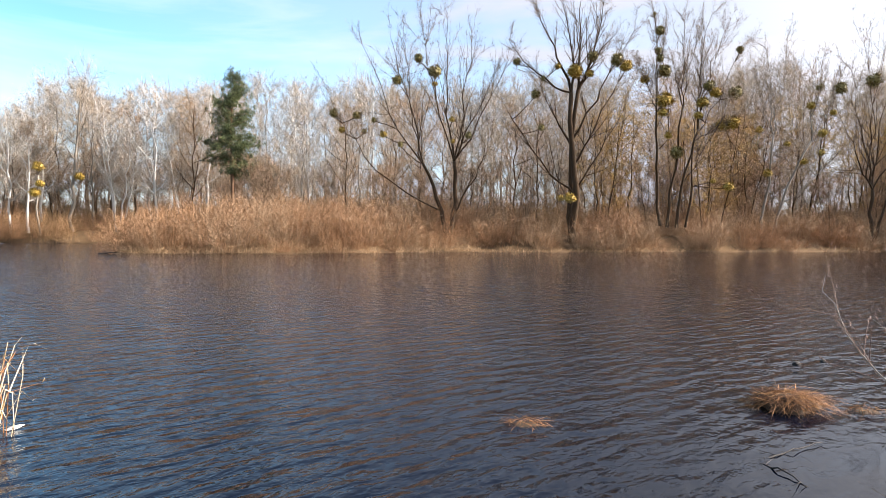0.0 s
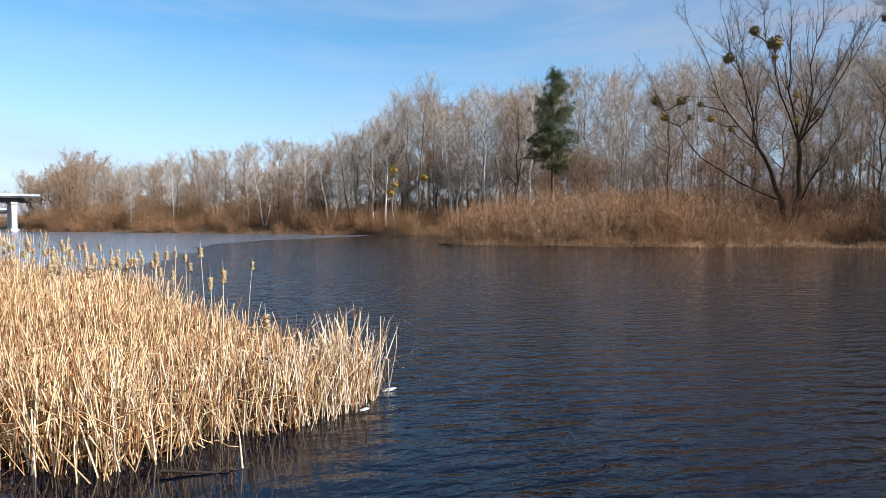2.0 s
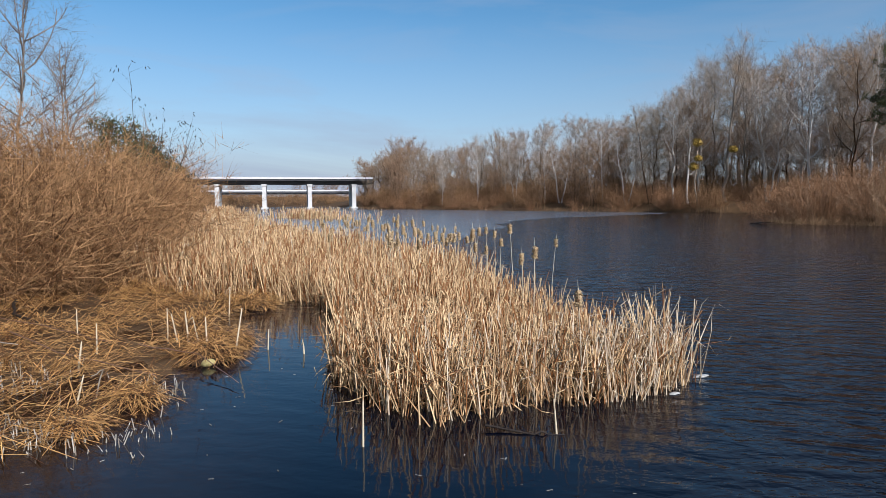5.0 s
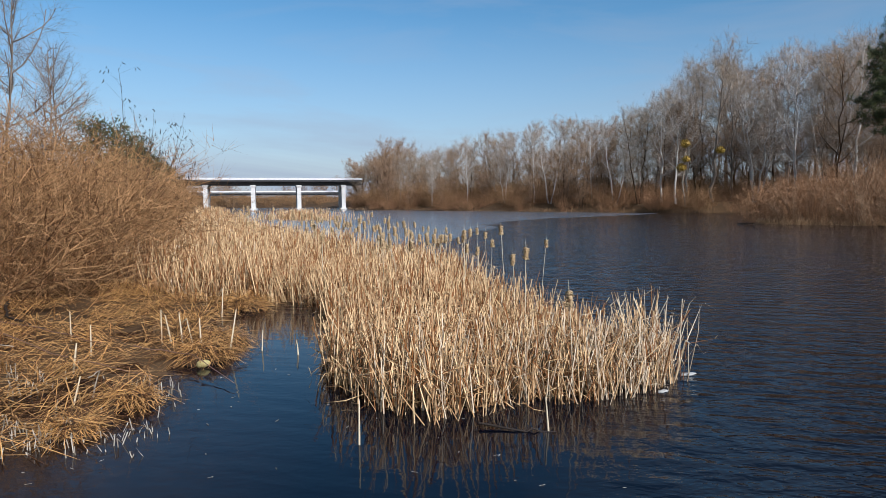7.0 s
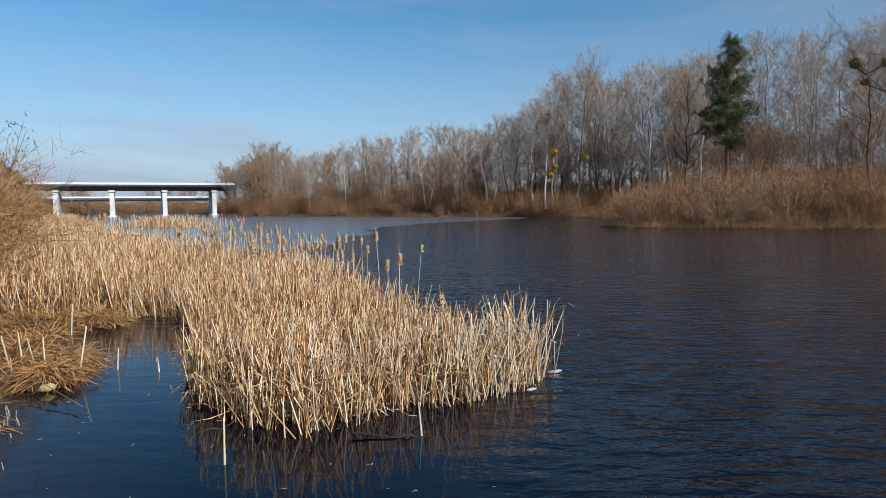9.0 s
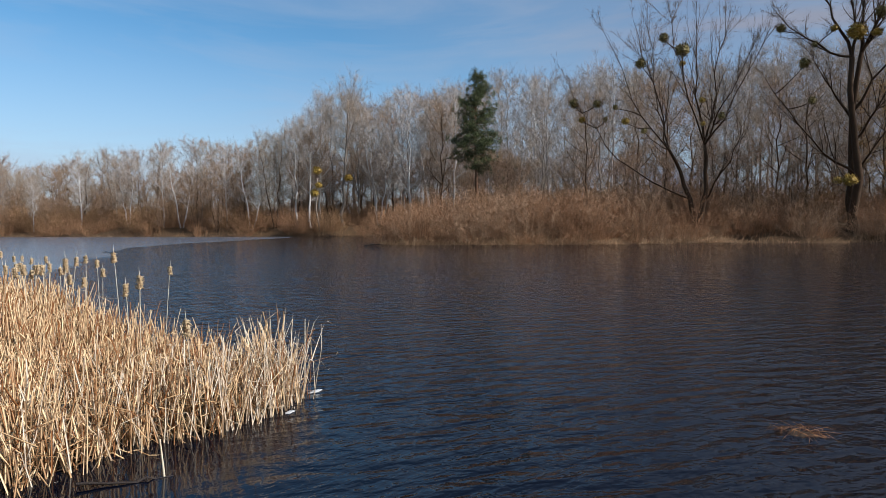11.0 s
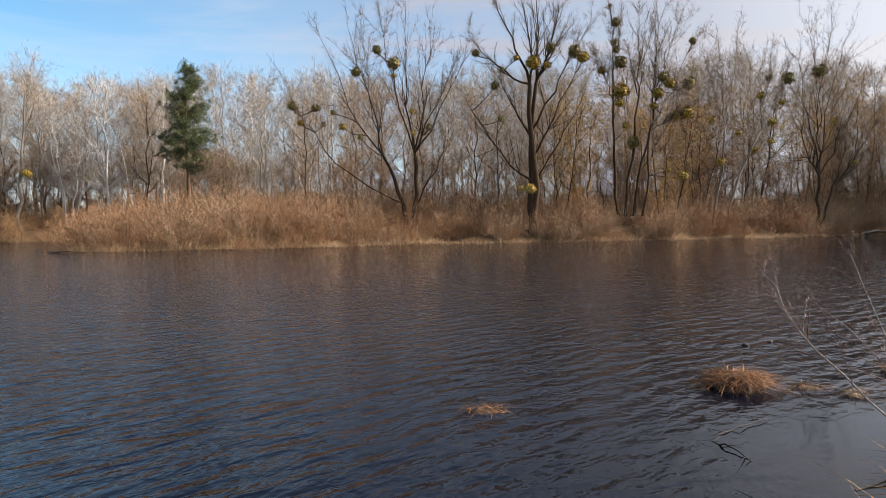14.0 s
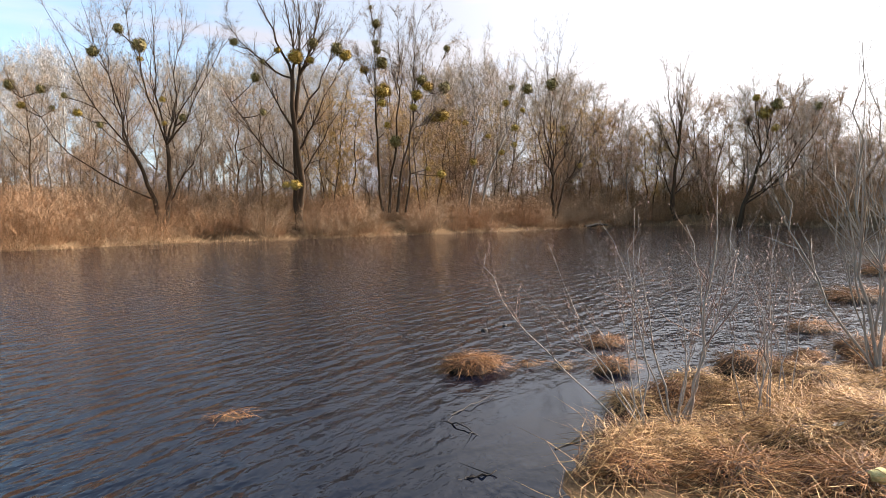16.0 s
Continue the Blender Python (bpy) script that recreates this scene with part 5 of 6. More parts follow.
def cattail(h, seed):
    """A seed stalk: stem, fluffy head with its dark core, and a bare spike above."""
    rng = np.random.RandomState(seed)
    ob = empty("cattail")
    bend = rng.normal(0, 0.04, 2)
    line = np.array([(bend[0] * u * u, bend[1] * u * u, -0.1 + (h + 0.1) * u) for u in np.linspace(0, 1, 7)])
    part("stem", Builder().tube(line, np.linspace(0.007, 0.004, 7), 5), M["stalk"], ob)
    top = line[-1]
    n = 9
    u = np.linspace(0, 1, n)
    rad = 0.03 * np.sin(np.pi * np.clip(u, 0.04, 0.96)) ** 0.45 * rng.uniform(0.75, 1.2, n)
    core = [(top[0], top[1], h - 0.16 + 0.15 * k) for k in u]
    part("core", Builder().tube(core, rad * 0.7, 8), M["head_core"], ob, "dark brown cattail core")
    f = Builder()
    a, s = rng.uniform(0, 6.28, 90), rng.uniform(0, 1, 90)
    p = np.stack([top[0] + 0.012 * np.cos(a), top[1] + 0.012 * np.sin(a), h - 0.16 + 0.15 * s], 1)
    d = np.stack([np.cos(a), np.sin(a), rng.uniform(-0.9, 0.6, 90)], 1)
    f.spikes(p, p + d * rng.uniform(0.016, 0.046, (90, 1)), 0.016)
    part("fluff", f, M["fluff"], ob, "pale shedding fluff")
    part("spike", Builder().spikes([core[-1]], [(top[0] + 0.01, top[1], h + 0.12)], 0.004, 5), M["stalk"], ob)
    return ob


TAILS = [cattail(h, s) for h, s in ((1.38, 1), (1.5, 2), (1.28, 3))]
rng = np.random.RandomState(33)
places = [(-11.66, 9.0), (-9.05, 6.9), (-15.8, 11.2), (-14.59, 9.1), (-17.0, 10.1), (-15.5, 8.3), (-6.83, 6.0), (-6.1, 5.5), (-4.4, 4.5)]
while len(places) < 112:
    x = rng.uniform(-24, -8.5)
    y = 7.2 + (-8.5 - x) * 0.30 + rng.normal(-0.3, 1.0)
    places.append((x, y))
while len(places) < 165:
    x = rng.uniform(-50, -20)
    places.append((x, 9.0 + (-20 - x) * 0.24 + rng.normal(0, 1.2)))
for k, (x, y) in enumerate(places):
    m = pose(x, y, max(z_at(x, y), -0.1), rng.normal(0, 3), rng.normal(0, 3), rng.uniform(0, 360)) @ Matrix.Scale(rng.uniform(0.9, 1.12) * (1.0 if k < 112 else 1.12), 4)
    src = TAILS[k % 3]
    if k < 3:
        src.matrix_basis = m
        c = src
    else:
        c = copy_thing(src, m)
        c.matrix_basis = m
    tagged(c, "tall dry cattail with a fluffy shedding head", "cattail", "cattails standing over the bed")

# ---- banks: matted grass ----
rng = np.random.RandomState(41)


def mat_grass(builder, n, box, r, length, keep=lambda x, y, d: (d > 0.02) & (d < 6), rise=0.35, comb=None):
    x, y = rng.uniform(*box[:2], n), rng.uniform(*box[2:], n)
    d = shore_distance(x, y)
    m = keep(x, y, d) & (noise2(x, y, 2.7, 71) + 0.5 * noise2(x, y, 7.0, 72) + rng.uniform(-0.4, 0.4, n) > -0.04)
    x, y = x[m], y[m]
    k = len(x)
    z = height(x, y)
    a = noise2(x, y, 1.7, 55) * 7 + rng.normal(0, 1.1, k)
    tuft = 0.5 + 0.5 * noise2(x, y, 3.1, 56)
    dirv = np.stack([np.cos(a), np.sin(a), np.abs(rng.normal(rise, 0.3, k)) * (0.4 + 1.3 * tuft)], 1)
    L = rng.uniform(*length, k)
    p = np.stack([x, y, z - 0.03 + 0.26 * tuft ** 3], 1)
    q = p + unit(dirv) * (L * 0.45)[:, None]
    e = unit(dirv * np.array([1, 1, 0.0]) + np.stack([rng.normal(0, 0.25, k), rng.normal(0, 0.25, k), rng.normal(-0.12, 0.2, k)], 1))
    t = q + e * (L * 0.55)[:, None]
    t[:, 2] = np.maximum(t[:, 2], height(t[:, 0], t[:, 1]) * 0.5)
    rr = r * rng.uniform(0.6, 1.5, k)
    builder.rods(p, q, rr, rr * 0.9, flat=0.4)
    builder.spikes(q, t, rr * 0.9, flat=0.4)


right_grass = Builder()
mat_grass(right_grass, 42000, (2.4, 9, 0.5, 6.3), 0.0036, (0.25, 0.8), rise=0.22)
mat_grass(right_grass, 7000, (9, 24, 3, 11), 0.006, (0.3, 0.7))
tagged(part("dry_grass", right_grass, M["grass"]), "matted dry golden grass on the near bank", "grass", kind="stuff")
right_red = Builder()
mat_grass(right_red, 16000, (2.4, 9, 0.5, 6.3), 0.0036, (0.2, 0.6), keep=lambda x, y, d: (d > 0.02) & (d < 6) & (noise2(x, y, 2.1, 77) > 0.05), rise=0.25)
tagged(part("dry_grass", right_red, M["grass_red"]), "russet patches in the matted grass of the near bank", "grass", kind="stuff")
left_grass = Builder()
mat_grass(left_grass, 17000, (-16.5, -5.6, -3, 4.6), 0.0062, (0.35, 0.95))
mat_grass(left_grass, 9000, (-30, -14, -2, 7), 0.009, (0.4, 0.9))
tagged(part("dry_grass", left_grass, M["grass_wet"]), "flattened straw grass between willows and water", "grass", kind="stuff")
far_grass = Builder()
for a, b, n in ((25, 31, 8000), (31, 43, 6000), (11, 22, 5000), (4, 9, 2500)):
    line = SHORE[a:b + 1]
    seg = np.hypot(*np.diff(line, axis=0).T)
    s = rng.uniform(0, seg.sum(), n)
    cs = np.concatenate([[0], np.cumsum(seg)])
    x, y = np.interp(s, cs, line[:, 0]) + rng.normal(0, 1.4, n), np.interp(s, cs, line[:, 1]) + rng.normal(0, 1.4, n)
    d = shore_distance(x, y)
    m = (d > -0.25) & (d < 3.5) & (noise2(x, y, 0.9, 91) > -0.35)
    x, y = x[m], y[m]
    k = len(x)
    p = np.stack([x, y, np.maximum(height(x, y), 0) - 0.05], 1)
    dv = unit(np.stack([rng.normal(0, 0.7, k), rng.normal(-0.3, 0.7, k), rng.uniform(0.2, 1.1, k)], 1))
    far_grass.spikes(p, p + dv * rng.uniform(0.35, 1.0, (k, 1)), 0.022, flat=0.5)
tagged(part("dry_grass", far_grass, M["grass_far"]), "pale dry grass fringing the far waterline", "grass", kind="stuff")


def tussock(x, y, r, h, seed, label, z=None, n=700, blade=0.0035, mat="grass"):
    """A hummock: a lump of wet roots with grass combed over it."""
    g = np.random.RandomState(seed)
    z = max(z_at(x, y), 0.0) if z is None else z
    ob = tagged(empty("grass_tussock", pose(x, y, z)), label, "tussock", "grass tussocks by the bank")
    rows, cols = 7, 16
    v = []
    for i_ in range(rows):
        u = i_ / (rows - 1)
        for j_ in range(cols):
            w = 2 * np.pi * j_ / cols
            k = 1 + 0.18 * math.sin(3 * w + seed) + 0.1 * math.sin(5 * w + 2 * seed)
            v.append((r * k * math.cos(u * 1.45) * math.cos(w), r * k * math.cos(u * 1.45) * math.sin(w) * 0.8, -0.06 + (h + 0.02) * math.sin(u * 1.57)))
    q = [[i_ * cols + j_, i_ * cols + (j_ + 1) % cols, (i_ + 1) * cols + (j_ + 1) % cols, (i_ + 1) * cols + j_] for i_ in range(rows - 1) for j_ in range(cols)]
    part("root_mass", Builder().raw(v, q, [[(rows - 1) * cols, (rows - 1) * cols + j_, (rows - 1) * cols + j_ + 1] for j_ in range(1, cols - 1)]), M["earth"], ob, "dark wet root mass")
    a, s = g.uniform(0, 6.28, n), np.sqrt(g.uniform(0, 1, n))
    p = np.stack([r * 0.9 * s * np.cos(a), r * 0.72 * s * np.sin(a), h * np.sqrt(np.maximum(0, 1 - s * s * 0.95)) * 0.95], 1)
    a2 = a + g.normal(0, 1.2, n)
    d = np.stack([np.cos(a2), np.sin(a2) * 0.8, g.uniform(-0.5, 0.35, n)], 1)
    L = g.uniform(0.4, 1.3, n) * r * 1.2
    m = p + unit(d) * (L * 0.5)[:, None]
    e = m + unit(d * np.array([1, 1, 0]) + np.stack([np.zeros(n), np.zeros(n), g.uniform(-1.0, 0.0, n)], 1)) * (L * 0.5)[:, None]
    e[:, 2] = np.maximum(e[:, 2], -0.01)
    b = Builder()
    rr = blade * g.uniform(0.6, 1.4, n)
    b.rods(p, m, rr, rr * 0.9, flat=0.4)
    b.spikes(m, e, rr * 0.9, flat=0.4)
    part("grass", b, M[mat], ob)
    return ob


tussock(3.95, 7.25, 0.34, 0.2, 1, "round russet grass tussock standing in the water", 0.0, 620, mat="grass_red")
tussock(0.87, 6.55, 0.22, 0.05, 2, "low drowned grass clump in open water", 0.0, 80, mat="grass_red")
tussock(4.75, 7.1, 0.18, 0.07, 3, "small drowned grass clump beside a tussock", 0.0, 60, mat="grass_red")
tussock(5.05, 6.75, 0.14, 0.08, 4, "small dark drowned clump", 0.0, 60)
tussock(5.5, 6.35, 0.25, 0.16, 5, "dark grass hummock at the water's edge", 0.0, 260, mat="grass_red")
tussock(6.45, 7.7, 0.28, 0.13, 6, "reddish grass hummock in the shallows", 0.0, 300, mat="grass_red")
tussock(6.95, 5.55, 0.36, 0.26, 7, "dark-sided grass hummock on the bank edge", None, 380, mat="grass_red")
tussock(7.5, 5.25, 0.3, 0.16, 8, "dark russet grass hummock on the bank edge", 0.0, 300, mat="grass_red")
tussock(9.3, 5.6, 0.4, 0.2, 9, "russet grass hummock on the bank edge", None, 420, mat="grass_red")
tussock(10.2, 7.05, 0.4, 0.14, 10, "reddish grass hummock in the shallows", 0.0, 300, mat="grass_red")
tussock(5.9, 4.6, 0.4, 0.15, 11, "matted grass hummock on the bank", None, 800)
tussock(4.15, 3.85, 0.32, 0.16, 12, "grass tuft at the foot of the saplings", None, 800)
tussock(6.4, 4.0, 0.3, 0.16, 13, "brown grass hollow-sided hummock", None, 700)
tussock(14.5, 9.0, 0.7, 0.2, 14, "reddish grass hummock in the shallows", 0.0, 500, 0.006, mat="grass_red")
tussock(21, 12.0, 1.1, 0.3, 15, "reddish grass hummock in the shallows", 0.0, 500, 0.01, mat="grass_red")
tussock(-8.6, 2.15, 0.42, 0.2, 16, "straw tussock at the edge of the inlet", 0.0, 520, 0.005, mat="grass_wet")
tussock(-9.3, 2.6, 0.4, 0.18, 17, "straw tussock at the edge of the inlet", 0.0, 460, 0.005, mat="grass_wet")
tussock(-7.2, 1.0, 0.35, 0.14, 18, "low straw tuft on the mud", 0.0, 380, 0.005, mat="grass_wet")
tussock(-6.6, 0.4, 0.3, 0.12, 19, "low straw tuft on the mud", 0.0, 300, 0.005, mat="grass_wet")
tussock(-12.2, 4.0, 0.5, 0.2, 20, "orange straw tussock at the head of the inlet", 0.0, 460, 0.006, mat="grass_wet")

for k, (x, y, r, h) in enumerate(((4.7, 5.0, 0.26, 0.16), (5.2, 4.95, 0.3, 0.2), (5.75, 5.25, 0.28, 0.2), (8.4, 4.7, 0.4, 0.22), (5.0, 3.3, 0.34, 0.17), (4.1, 3.1, 0.36, 0.15), (6.9, 4.6, 0.4, 0.24), (3.5, 3.6, 0.26, 0.13), (5.6, 3.0, 0.4, 0.2), (8.3, 5.7, 0.2, 0.1), (6.0, 3.6, 0.3, 0.2), (4.5, 2.5, 0.36, 0.14))):
    tussock(x, y, r, h, 40 + k, "dark-rooted russet grass hummock on the bank" if k % 2 else "shaggy golden grass hummock on the bank", None, int(1500 * r), 0.0042, mat="grass_red" if k % 2 else "grass")
# pale broken stalks standing in the inlet
rng = np.random.RandomState(51)
for k, (x, y, h) in enumerate(((-9.9, 1.95, 0.48), (-9.75, 2.05, 0.42), (-9.55, 2.15, 0.45), (-9.4, 2.25, 0.38), (-9.2, 2.3, 0.42), (-8.6, 2.45, 0.6), (-7.3, 3.2, 0.62), (-7.15, 3.35, 0.4), (-8.55, 2.9, 0.28), (-8.0, 3.2, 0.2), (-4.75, 2.25, 0.38), (-5.4, 2.85, 0.75), (-3.98, 3.72, 0.3), (-9.6, 1.0, 0.4), (-10.6, 0.9, 0.45), (-11.4, 3.3, 0.5), (-8.9, 0.7, 0.35), (-7.4, 0.5, 0.3))):
    lean = rng.normal(0, 0.13, 2)
    z = max(z_at(x, y), -0.15)
    line = np.array([(x + lean[0] * u * h, y + lean[1] * u * h, z - 0.05 + (h - min(z, 0) + 0.05) * u) for u in np.linspace(0, 1, 5)])
    b = Builder().tube(line, np.array([0.012, 0.0115, 0.011, 0.009, 0.006]) * rng.uniform(0.7, 1.2), 6)
    if k % 3 == 0:
        top = line[-1]
        b.spikes([top], [top + np.array([rng.normal(0, 0.1), rng.normal(0, 0.1), -0.12])], 0.009, 5)
    tagged(part("reed_stalk", b, M["stalk"]), "pale broken reed stalk standing in still water", "reed stalk", "broken stalks in the inlet")

# short weathered stubble on the mud of the left bank
stub = Builder()
for cx, cy, n, hh in ((-6.5, 0.15, 60, 0.16), (-6.1, 0.75, 34, 0.13), (-6.9, -0.35, 60, 0.18), (-7.3, 1.25, 34, 0.16), (-8.6, 0.2, 40, 0.2)):
    x, y = rng.normal(cx, 0.22, n), rng.normal(cy, 0.2, n)
    blades(rng, x, y, np.maximum(height(x, y), 0) - 0.03, rng.uniform(0.5, 1.2, n) * hh, 0.007, 0.3, 0.25, stub)
tagged(part("stubble", stub, M["stubble"]), "short grey weathered reed stubble on the mud", "reeds", kind="stuff")
# long fallen stems lying over the flattened grass, and two bent reeds
for k, pts in enumerate(([(-12.4, -0.6, 0.42), (-10.6, 0.5, 0.3), (-9.3, 1.1, 0.22)], [(-10.4, 0.1, 0.3), (-9.0, 0.5, 0.25), (-7.6, 1.3, 0.12)], [(-9.0, 1.4, 0.2), (-8.2, 1.9, 0.16), (-7.0, 2.0, 0.05)], [(-7.5, 0.7, 0.02), (-7.35, 0.75, 0.34), (-7.0, 0.6, 0.36)], [(-8.9, -0.2, 0.1), (-8.85, -0.15, 0.5), (-8.4, 0.1, 0.48)])):
    s = np.linspace(0, 2, 9)
    line = np.column_stack([np.interp(s, range(3), np.array(pts)[:, c]) for c in range(3)]) + rng.normal(0, 0.006, (9, 3))
    tagged(part("reed_stalk", Builder().tube(line, np.linspace(0.008, 0.004, 9), 5), M["stubble" if k > 2 else "sapling_red"]), "bent weathered reed stem fallen over matted grass", "reed stalk", "fallen stems of the left bank")
# scraps of leaf and seed fluff afloat on the still inlet
drift = Builder()
n = 60
x, y = rng.uniform(-7.6, -2.6, n), rng.uniform(-0.6, 3.4, n)
m = shore_distance(x, y) < -0.1
a = rng.uniform(0, 6.28, n)
q = np.stack([x, y, np.full(n, 0.004)], 1)
e = np.stack([np.cos(a), np.sin(a), np.zeros(n)], 1) * rng.uniform(0.006, 0.03, (n, 1))
drift.rods((q - e)[m], (q + e)[m], 0.004, 0.003, n=4, flat=0.3)
tagged(part("floating_scraps", drift, M["stubble"]), "scraps of dry leaf floating on the still inlet", "debris", kind="stuff")

# ---- saplings on the near right bank ----


def sapling(base, stems, seed, label, mat="sapling"):
    """A multi-stemmed sapling. stems: end point, foot radius, side twigs."""
    g = np.random.RandomState(seed)
    base = np.array([base[0], base[1], z_at(*base) - 0.05])
    ob = tagged(empty("sapling", pose(*base)), label, "sapling", "bare saplings of the near bank")
    tw = Builder()
    for end, r, n in stems:
        b = Builder()
        end = np.asarray(end, float) - base
        L = np.linalg.norm(end)
        foot = np.array([g.normal(0, 0.05), g.normal(0, 0.05), 0])
        bend = g.normal(0, 0.055, 3) * L
        bend[2] = abs(bend[2]) * 0.5
        line = np.array([foot + (end - foot) * u + bend * 4 * u * (1 - u) + g.normal(0, 0.009, 3) * L * (0 < u < 1) for u in np.linspace(0, 1, 11)])
        b.tube(line, 0.74 * r * (1 - 0.82 * np.linspace(0, 1, 11) ** 0.9), 6)
        part("stem", b, M[mat], ob)
        for _ in range(n):
            u = g.uniform(0.3, 0.95)
            i_ = int(u * 10)
            p = line[i_] + (line[i_ + 1] - line[i_]) * (u * 10 - i_)
            d = unit(unit(line[i_ + 1] - line[i_]) + g.normal(0, 0.5, 3) + np.array([0, 0, 0.25]))
            l = L * g.uniform(0.16, 0.48) * (1.15 - u * 0.6)
            q, rr = p + d * l * 0.55, r * 0.34 * (1.2 - u)
            e = q + unit(d + g.normal(0, 0.2, 3) + np.array([0, 0, 0.15])) * l * 0.45
            tw.rods([p], [q], rr, rr * 0.7, n=4).spikes([q], [e], rr * 0.7, n=4)
            for _ in range(4):
                s = g.uniform(0, 1)
                a = p + (q - p) * s if g.rand() < 0.5 else q + (e - q) * s
                f = a + unit(d + g.normal(0, 0.6, 3)) * g.uniform(0.02, 0.12)
                tw.spikes([a], [f], rr * 0.4)
                tw.spikes([f - d * 0.012], [f + d * 0.02], 0.005, 4)
    tagged(part("brushwood", tw, M["sapling_red" if mat == "sapling" else mat], ob), kind="stuff")
    return ob


sapling((4.66, 4.33), [((4.90, 4.1, 2.25), 0.024, 10), ((4.45, 4.6, 1.7), 0.017, 9), ((4.72, 4.3, 1.9), 0.02, 9), ((5.15, 4.15, 1.95), 0.015, 8), ((4.6, 4.5, 1.5), 0.012, 7), ((4.3, 4.45, 2.0), 0.011, 7), ((5.0, 4.5, 1.7), 0.010, 7), ((4.82, 4.2, 1.3), 0.009, 5)], 1, "slender grey multi-stemmed bare sapling in dry grass")
sapling((4.2, 4.25), [((3.06, 5.1, 1.66), 0.016, 12), ((3.55, 4.8, 1.75), 0.012, 9), ((3.95, 4.57, 1.95), 0.013, 9), ((4.15, 4.6, 1.6), 0.011, 8), ((3.3, 4.9, 1.35), 0.011, 8), ((3.7, 4.6, 1.3), 0.009, 7), ((4.3, 4.5, 2.05), 0.010, 7)], 2, "bare sapling leaning out over the water")
sapling((5.18, 3.85), [((5.04, 4.1, 1.78), 0.013, 8), ((5.35, 3.92, 1.9), 0.013, 8), ((5.25, 3.9, 1.5), 0.010, 7), ((5.5, 4.0, 1.6), 0.010, 7), ((5.1, 3.8, 2.05), 0.009, 6), ((5.7, 4.1, 1.9), 0.009, 6)], 3, "thin bare sapling in matted grass")
sapling((6.1, 4.3), [((5.9, 4.6, 1.5), 0.010, 6), ((6.3, 4.4, 1.8), 0.011, 7), ((6.6, 4.6, 1.3), 0.009, 6)], 6, "thin bare sapling in matted grass")
sapling((7.95, 4.5), [((7.28, 5.48, 2.9), 0.028, 14), ((7.83, 4.73, 3.95), 0.032, 18), ((8.3, 4.6, 3.6), 0.028, 14), ((7.5, 5.1, 3.3), 0.02, 12), ((8.8, 4.8, 3.0), 0.024, 12), ((6.7, 5.0, 1.4), 0.014, 8), ((8.0, 5.2, 2.7), 0.018, 12), ((8.5, 5.2, 4.0), 0.024, 14)], 4, "larger bare bush with dark stems on the bank", "bark_grey")
sapling((9.6, 5.6), [((9.3, 6.0, 3.2), 0.024, 14), ((9.9, 5.6, 3.7), 0.026, 14), ((10.4, 5.9, 2.9), 0.02, 12), ((9.0, 6.2, 2.6), 0.016, 10)], 5, "bare bush with dark stems on the bank", "bark_grey")

# ---- bridge ----
U, W = np.array([0.378, 0.926, 0]), np.array([-0.926, 0.378, 0])
AX = np.array([U, W, [0, 0, 1]])
C = np.array([-165.9, 75.15, 0])
bridge = tagged(empty("road_bridge", pose(*C)), "low concrete road bridge on white piers across the lake", "bridge")
# slab and girders carry the overhang's shadow as a dark base colour
part("deck", Builder().box(U * -37 + W * 5 + [0, 0, 7.9], (110, 10.4, 0.5), AX), M["bridge_shade"], bridge, "deck slab painted dark as its shaded edge", smooth=False)
part("parapet", Builder().box(U * -37 + W * -0.3 + [0, 0, 8.3], (110, 0.24, 0.42), AX).box(U * -37 + W * -0.3 + [0, 0, 8.56], (110, 0.34, 0.1), AX), M["rail"], bridge, "white parapet along the deck edge", smooth=False)
part("parapet", Builder().box(U * -37 + W * 10.2 + [0, 0, 8.3], (110, 0.24, 0.42), AX), M["rail"], bridge, smooth=False)
girder = Builder().box(U * -37, (110, 0.5, 0.95), AX).box(U * -37 - [0, 0, 0.42], (110, 0.8, 0.12), AX).mesh("girder", M["bridge_shade"], False)
for k in range(5):
    g = part("girder", girder, None, bridge, "girder painted dark as shade under the deck")
    g.matrix_basis = pose(*(W * (1.6 + 2.0 * k) + [0, 0, 7.17]))
pier = Builder().box((0, 0, 2.4), (1.1, 9.0, 7.4), AX).box((0, 0, 6.45), (1.4, 9.6, 0.42), AX).box((0, 0, -0.2), (1.8, 9.8, 0.9), AX).mesh("pier", M["concrete"], False)
for k in range(-6, 2):
    p = part("pier", pier, None, bridge, "pale concrete wall pier")
    p.matrix_basis = pose(*(U * (12.3 * k + 0.5) + W * 5.2))
pipe = tagged(empty("footbridge", pose(*(C + W * 26))), "low white-railed footbridge beyond the road bridge", "bridge")
# the dark box fills the gap between the white rail and beam
for z, hgt, mt, nm in ((5.3, 0.45, "rail", "rail"), (4.35, 0.5, "rail", "beam"), (4.83, 0.45, "bridge_shade", "girder")):
    part(nm, Builder().box(U * -50 + [0, 0, z], (130, 0.4 if mt == "rail" else 2.0, hgt), AX), M[mt], pipe, smooth=False)
for k in range(-6, 2):
    q = part("post", Builder().box((0, 0, 2.0), (0.8, 0.9, 4.4), AX), M["concrete"], pipe, smooth=False)
    q.matrix_basis = pose(*(U * (14.0 * k + 1.5)))

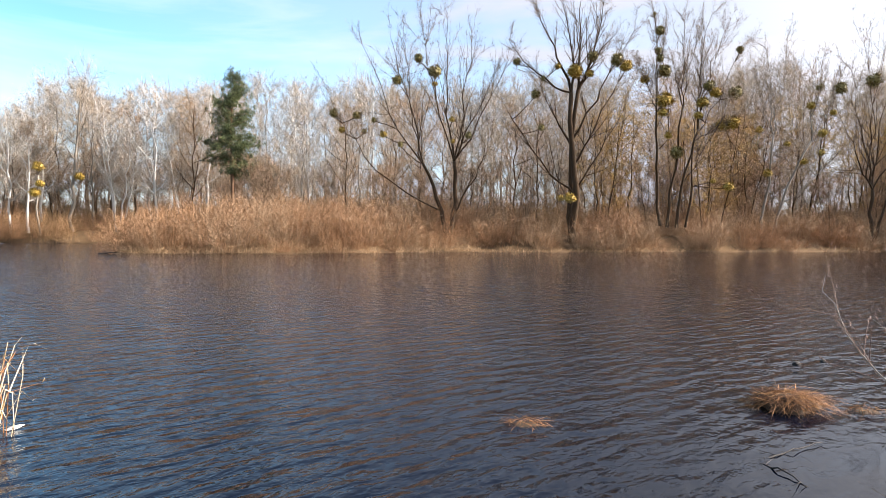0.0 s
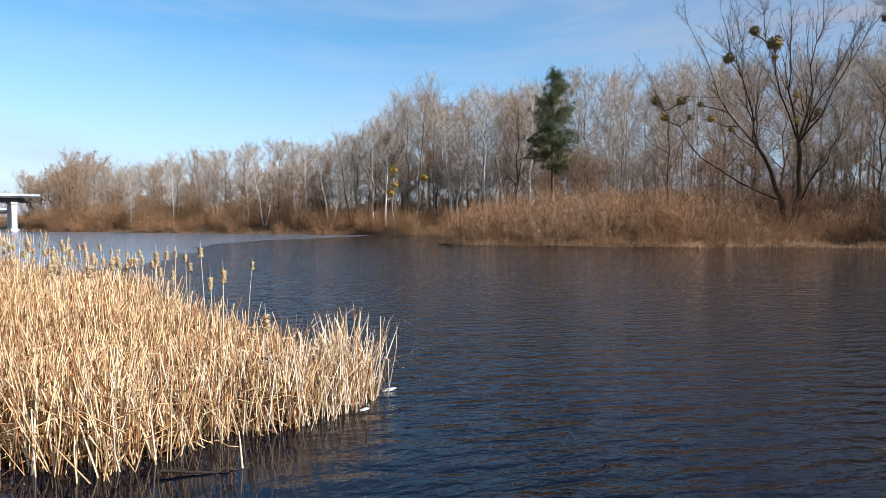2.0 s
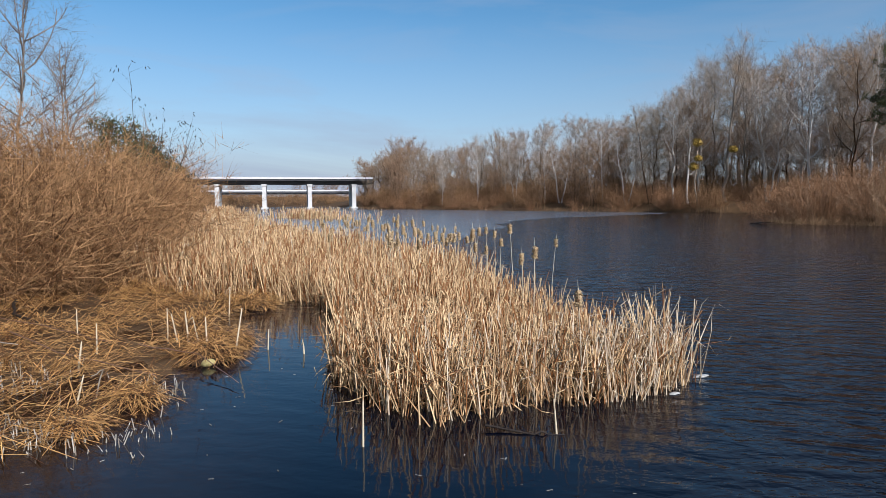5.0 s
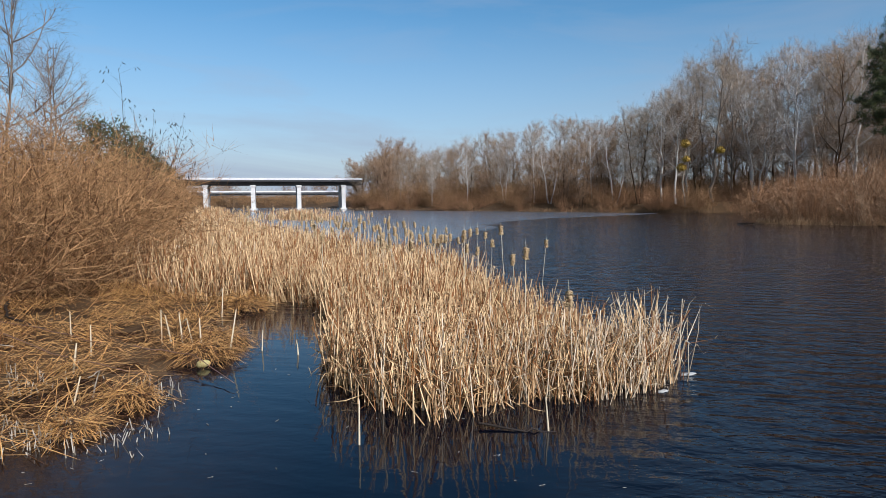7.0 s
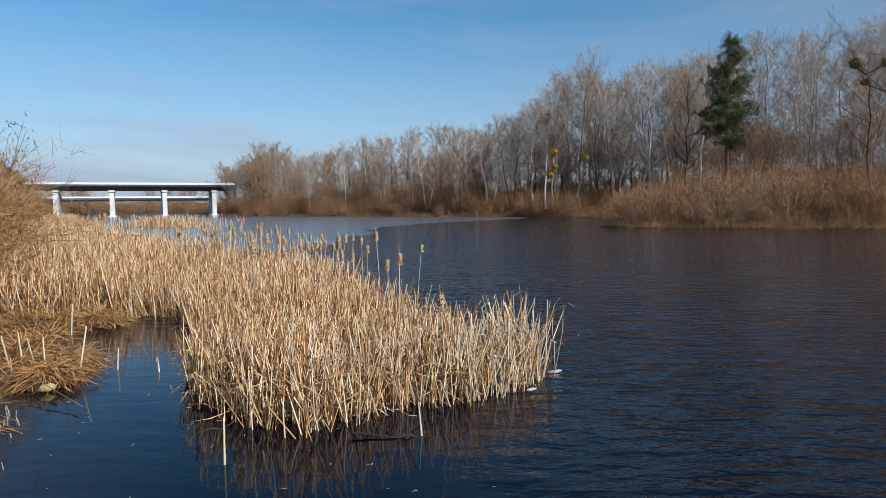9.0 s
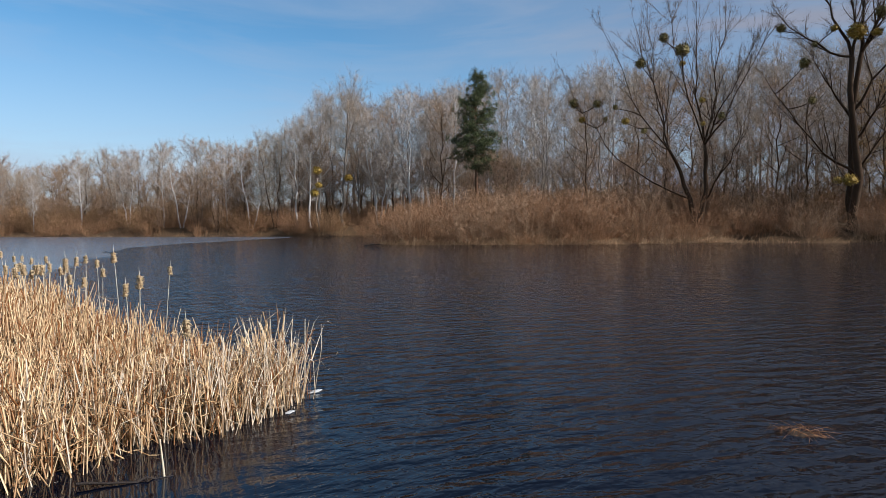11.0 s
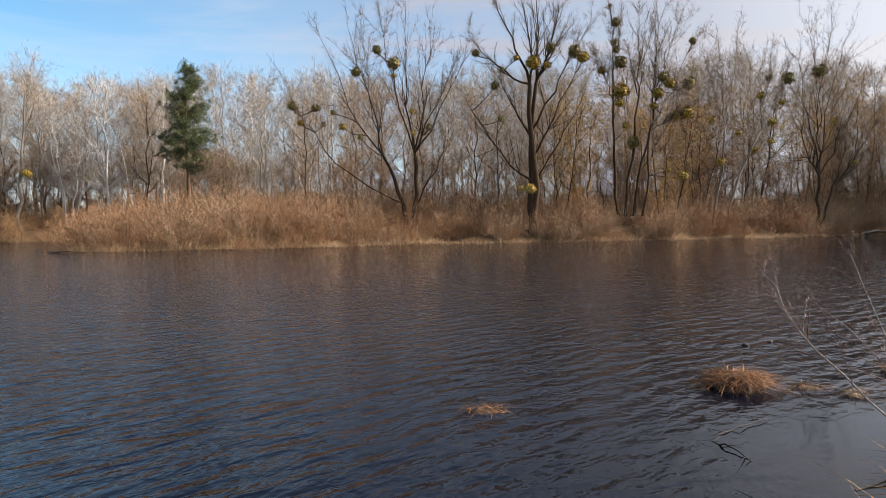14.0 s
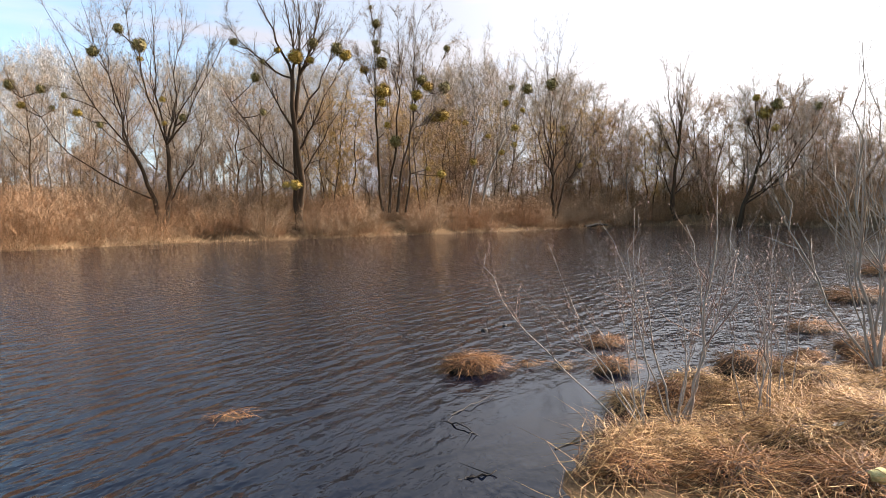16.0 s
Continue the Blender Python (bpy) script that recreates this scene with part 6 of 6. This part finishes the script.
# ---- ice, driftwood, foam ----
ICE = np.array([(-45.8, 41.0), (-38, 33), (-33.7, 28.0), (-26.5, 20.6), (-25.3, 16.6), (-29.8, 14.9), (-51.6, 18.9), (-80, 26.6), (-110, 40), (-128, 62), (-118, 76), (-90, 78), (-70, 79), (-54.6, 80), (-52, 66), (-51.4, 54.9)])
ring = []
for k in range(len(ICE)):
    for u in np.linspace(0, 1, 6)[:-1]:
        p = ICE[k] + (ICE[(k + 1) % len(ICE)] - ICE[k]) * u
        ring.append(p + np.array([noise2(p[0], p[1], 0.5, 61), noise2(p[0], p[1], 0.5, 62)]) * 0.9)
ring = np.array(ring)
n = len(ring)
iv = np.vstack([np.column_stack([ring, np.full(n, 0.018)]), np.column_stack([ring, np.full(n, -0.02)])])
me = bpy.data.meshes.new("ice_sheet")
bm = bmesh.new()
tv = [bm.verts.new(v) for v in iv]
bm.faces.new(tv[:n])
for k in range(n):
    bm.faces.new((tv[k], tv[n + k], tv[n + (k + 1) % n], tv[(k + 1) % n]))
bmesh.ops.triangulate(bm, faces=[f for f in bm.faces if len(f.verts) > 4])
bmesh.ops.recalc_face_normals(bm, faces=bm.faces)
bm.to_mesh(me)
bm.free()
me.materials.append(M["ice"])
tagged(new("ice_sheet", me), "thin grey rotten ice left on the quiet water", "ice", kind="structure")


def driftwood(points, r, seed, label):
    g = np.random.RandomState(seed)
    pts = np.array(points, float)
    s = np.linspace(0, len(pts) - 1, 9)
    line = np.column_stack([np.interp(s, range(len(pts)), pts[:, k]) for k in range(3)]) + g.normal(0, 0.008, (9, 3))
    b = Builder().tube(line, r * (1 - 0.6 * np.linspace(0, 1, 9)), 6)
    for _ in range(4):
        k = g.randint(1, 8)
        b.spikes([line[k]], [line[k] + np.array([g.normal(0, 0.1), g.normal(0, 0.1), g.uniform(0, 0.08)])], r * 0.5, 4)
    return tagged(part("driftwood", b, M["driftwood"]), label, "branch", "sunken branches by the bank")


driftwood([(2.75, 5.55, -0.01), (3.2, 5.75, 0.03), (3.6, 6.0, 0.02)], 0.009, 1, "thin dark branch lying in the shallows")
driftwood([(2.75, 5.55, 0.0), (2.85, 5.2, 0.02), (2.9, 4.9, 0.0)], 0.010, 2, "thin dark branch lying in the shallows")
driftwood([(3.3, 4.35, 0.0), (3.75, 4.5, 0.02), (4.2, 4.5, 0.03)], 0.010, 3, "thin dark branch by the bank")
driftwood([(2.3, 4.15, 0.0), (2.6, 4.12, 0.015)], 0.012, 4, "short dark stick in the shallows")
driftwood([(-4.45, 3.3, 0.02), (-4.1, 3.55, 0.015), (-3.95, 3.75, 0.0)], 0.012, 5, "pale stick floating before the reeds")
driftwood([(-13.2, 0.3, 0.35), (-12.0, 0.2, 0.3), (-10.8, 0.6, 0.24)], 0.03, 6, "old grey branch lying on the grass")
driftwood([(53.5, 72.2, 0.1), (55.5, 72.3, 0.45), (57.5, 72.5, 0.3)], 0.28, 7, "dark log on the far waterline")
driftwood([(-27.0, 50.0, 0.0), (-25.2, 50.4, 0.1)], 0.07, 9, "fallen branch at the point")


def lump(name, x, y, z, size, mat, label, category, seed):
    g = np.random.RandomState(seed)
    bm = bmesh.new()
    bmesh.ops.create_icosphere(bm, subdivisions=3, radius=1.0)
    for v in bm.verts:
        v.co *= 1 + 0.28 * noise.noise(v.co * 2.1 + Vector((seed * 3.1, 0, 0)))
        v.co = Vector((v.co.x * size[0], v.co.y * size[1], v.co.z * size[2]))
    me = bpy.data.meshes.new(name)
    bm.to_mesh(me)
    bm.free()
    for f in me.polygons:
        f.use_smooth = True
    me.materials.append(mat)
    ob = tagged(new(name, me), label, category)
    ob.matrix_basis = pose(x, y, z, 0, 0, g.uniform(0, 180))
    return ob


lump("foam_patch", -4.25, 6.3, 0.008, (0.11, 0.04, 0.014), M["foam"], "scrap of pale foam floating by the reeds", "foam", 1)
lump("foam_patch", -4.05, 5.5, 0.008, (0.07, 0.03, 0.012), M["foam"], "scrap of pale foam floating by the reeds", "foam", 2)
lump("clod", -8.12, 2.0, 0.05, (0.085, 0.06, 0.045), M["clod"], "pale yellowish clod at the foot of a tussock", "clod", 3)
lump("clod", 5.39, 9.66, 0.01, (0.06, 0.045, 0.035), M["driftwood"], "small dark clod standing out of the water", "clod", 4)
lump("clod", 5.93, 9.89, 0.008, (0.055, 0.04, 0.025), M["driftwood"], "small dark clod standing out of the water", "clod", 5)
lump("stone", 4.42, 2.34, z_at(4.42, 2.34) + 0.12, (0.07, 0.05, 0.05), M["clod"], "pale stone half sunk in matted grass", "stone", 6)
lump("ice_scrap", 5.3, 3.2, z_at(5.3, 3.2) + 0.1, (0.13, 0.035, 0.012), M["stubble"], "scrap of pale old ice lying in the grass", "ice", 7)
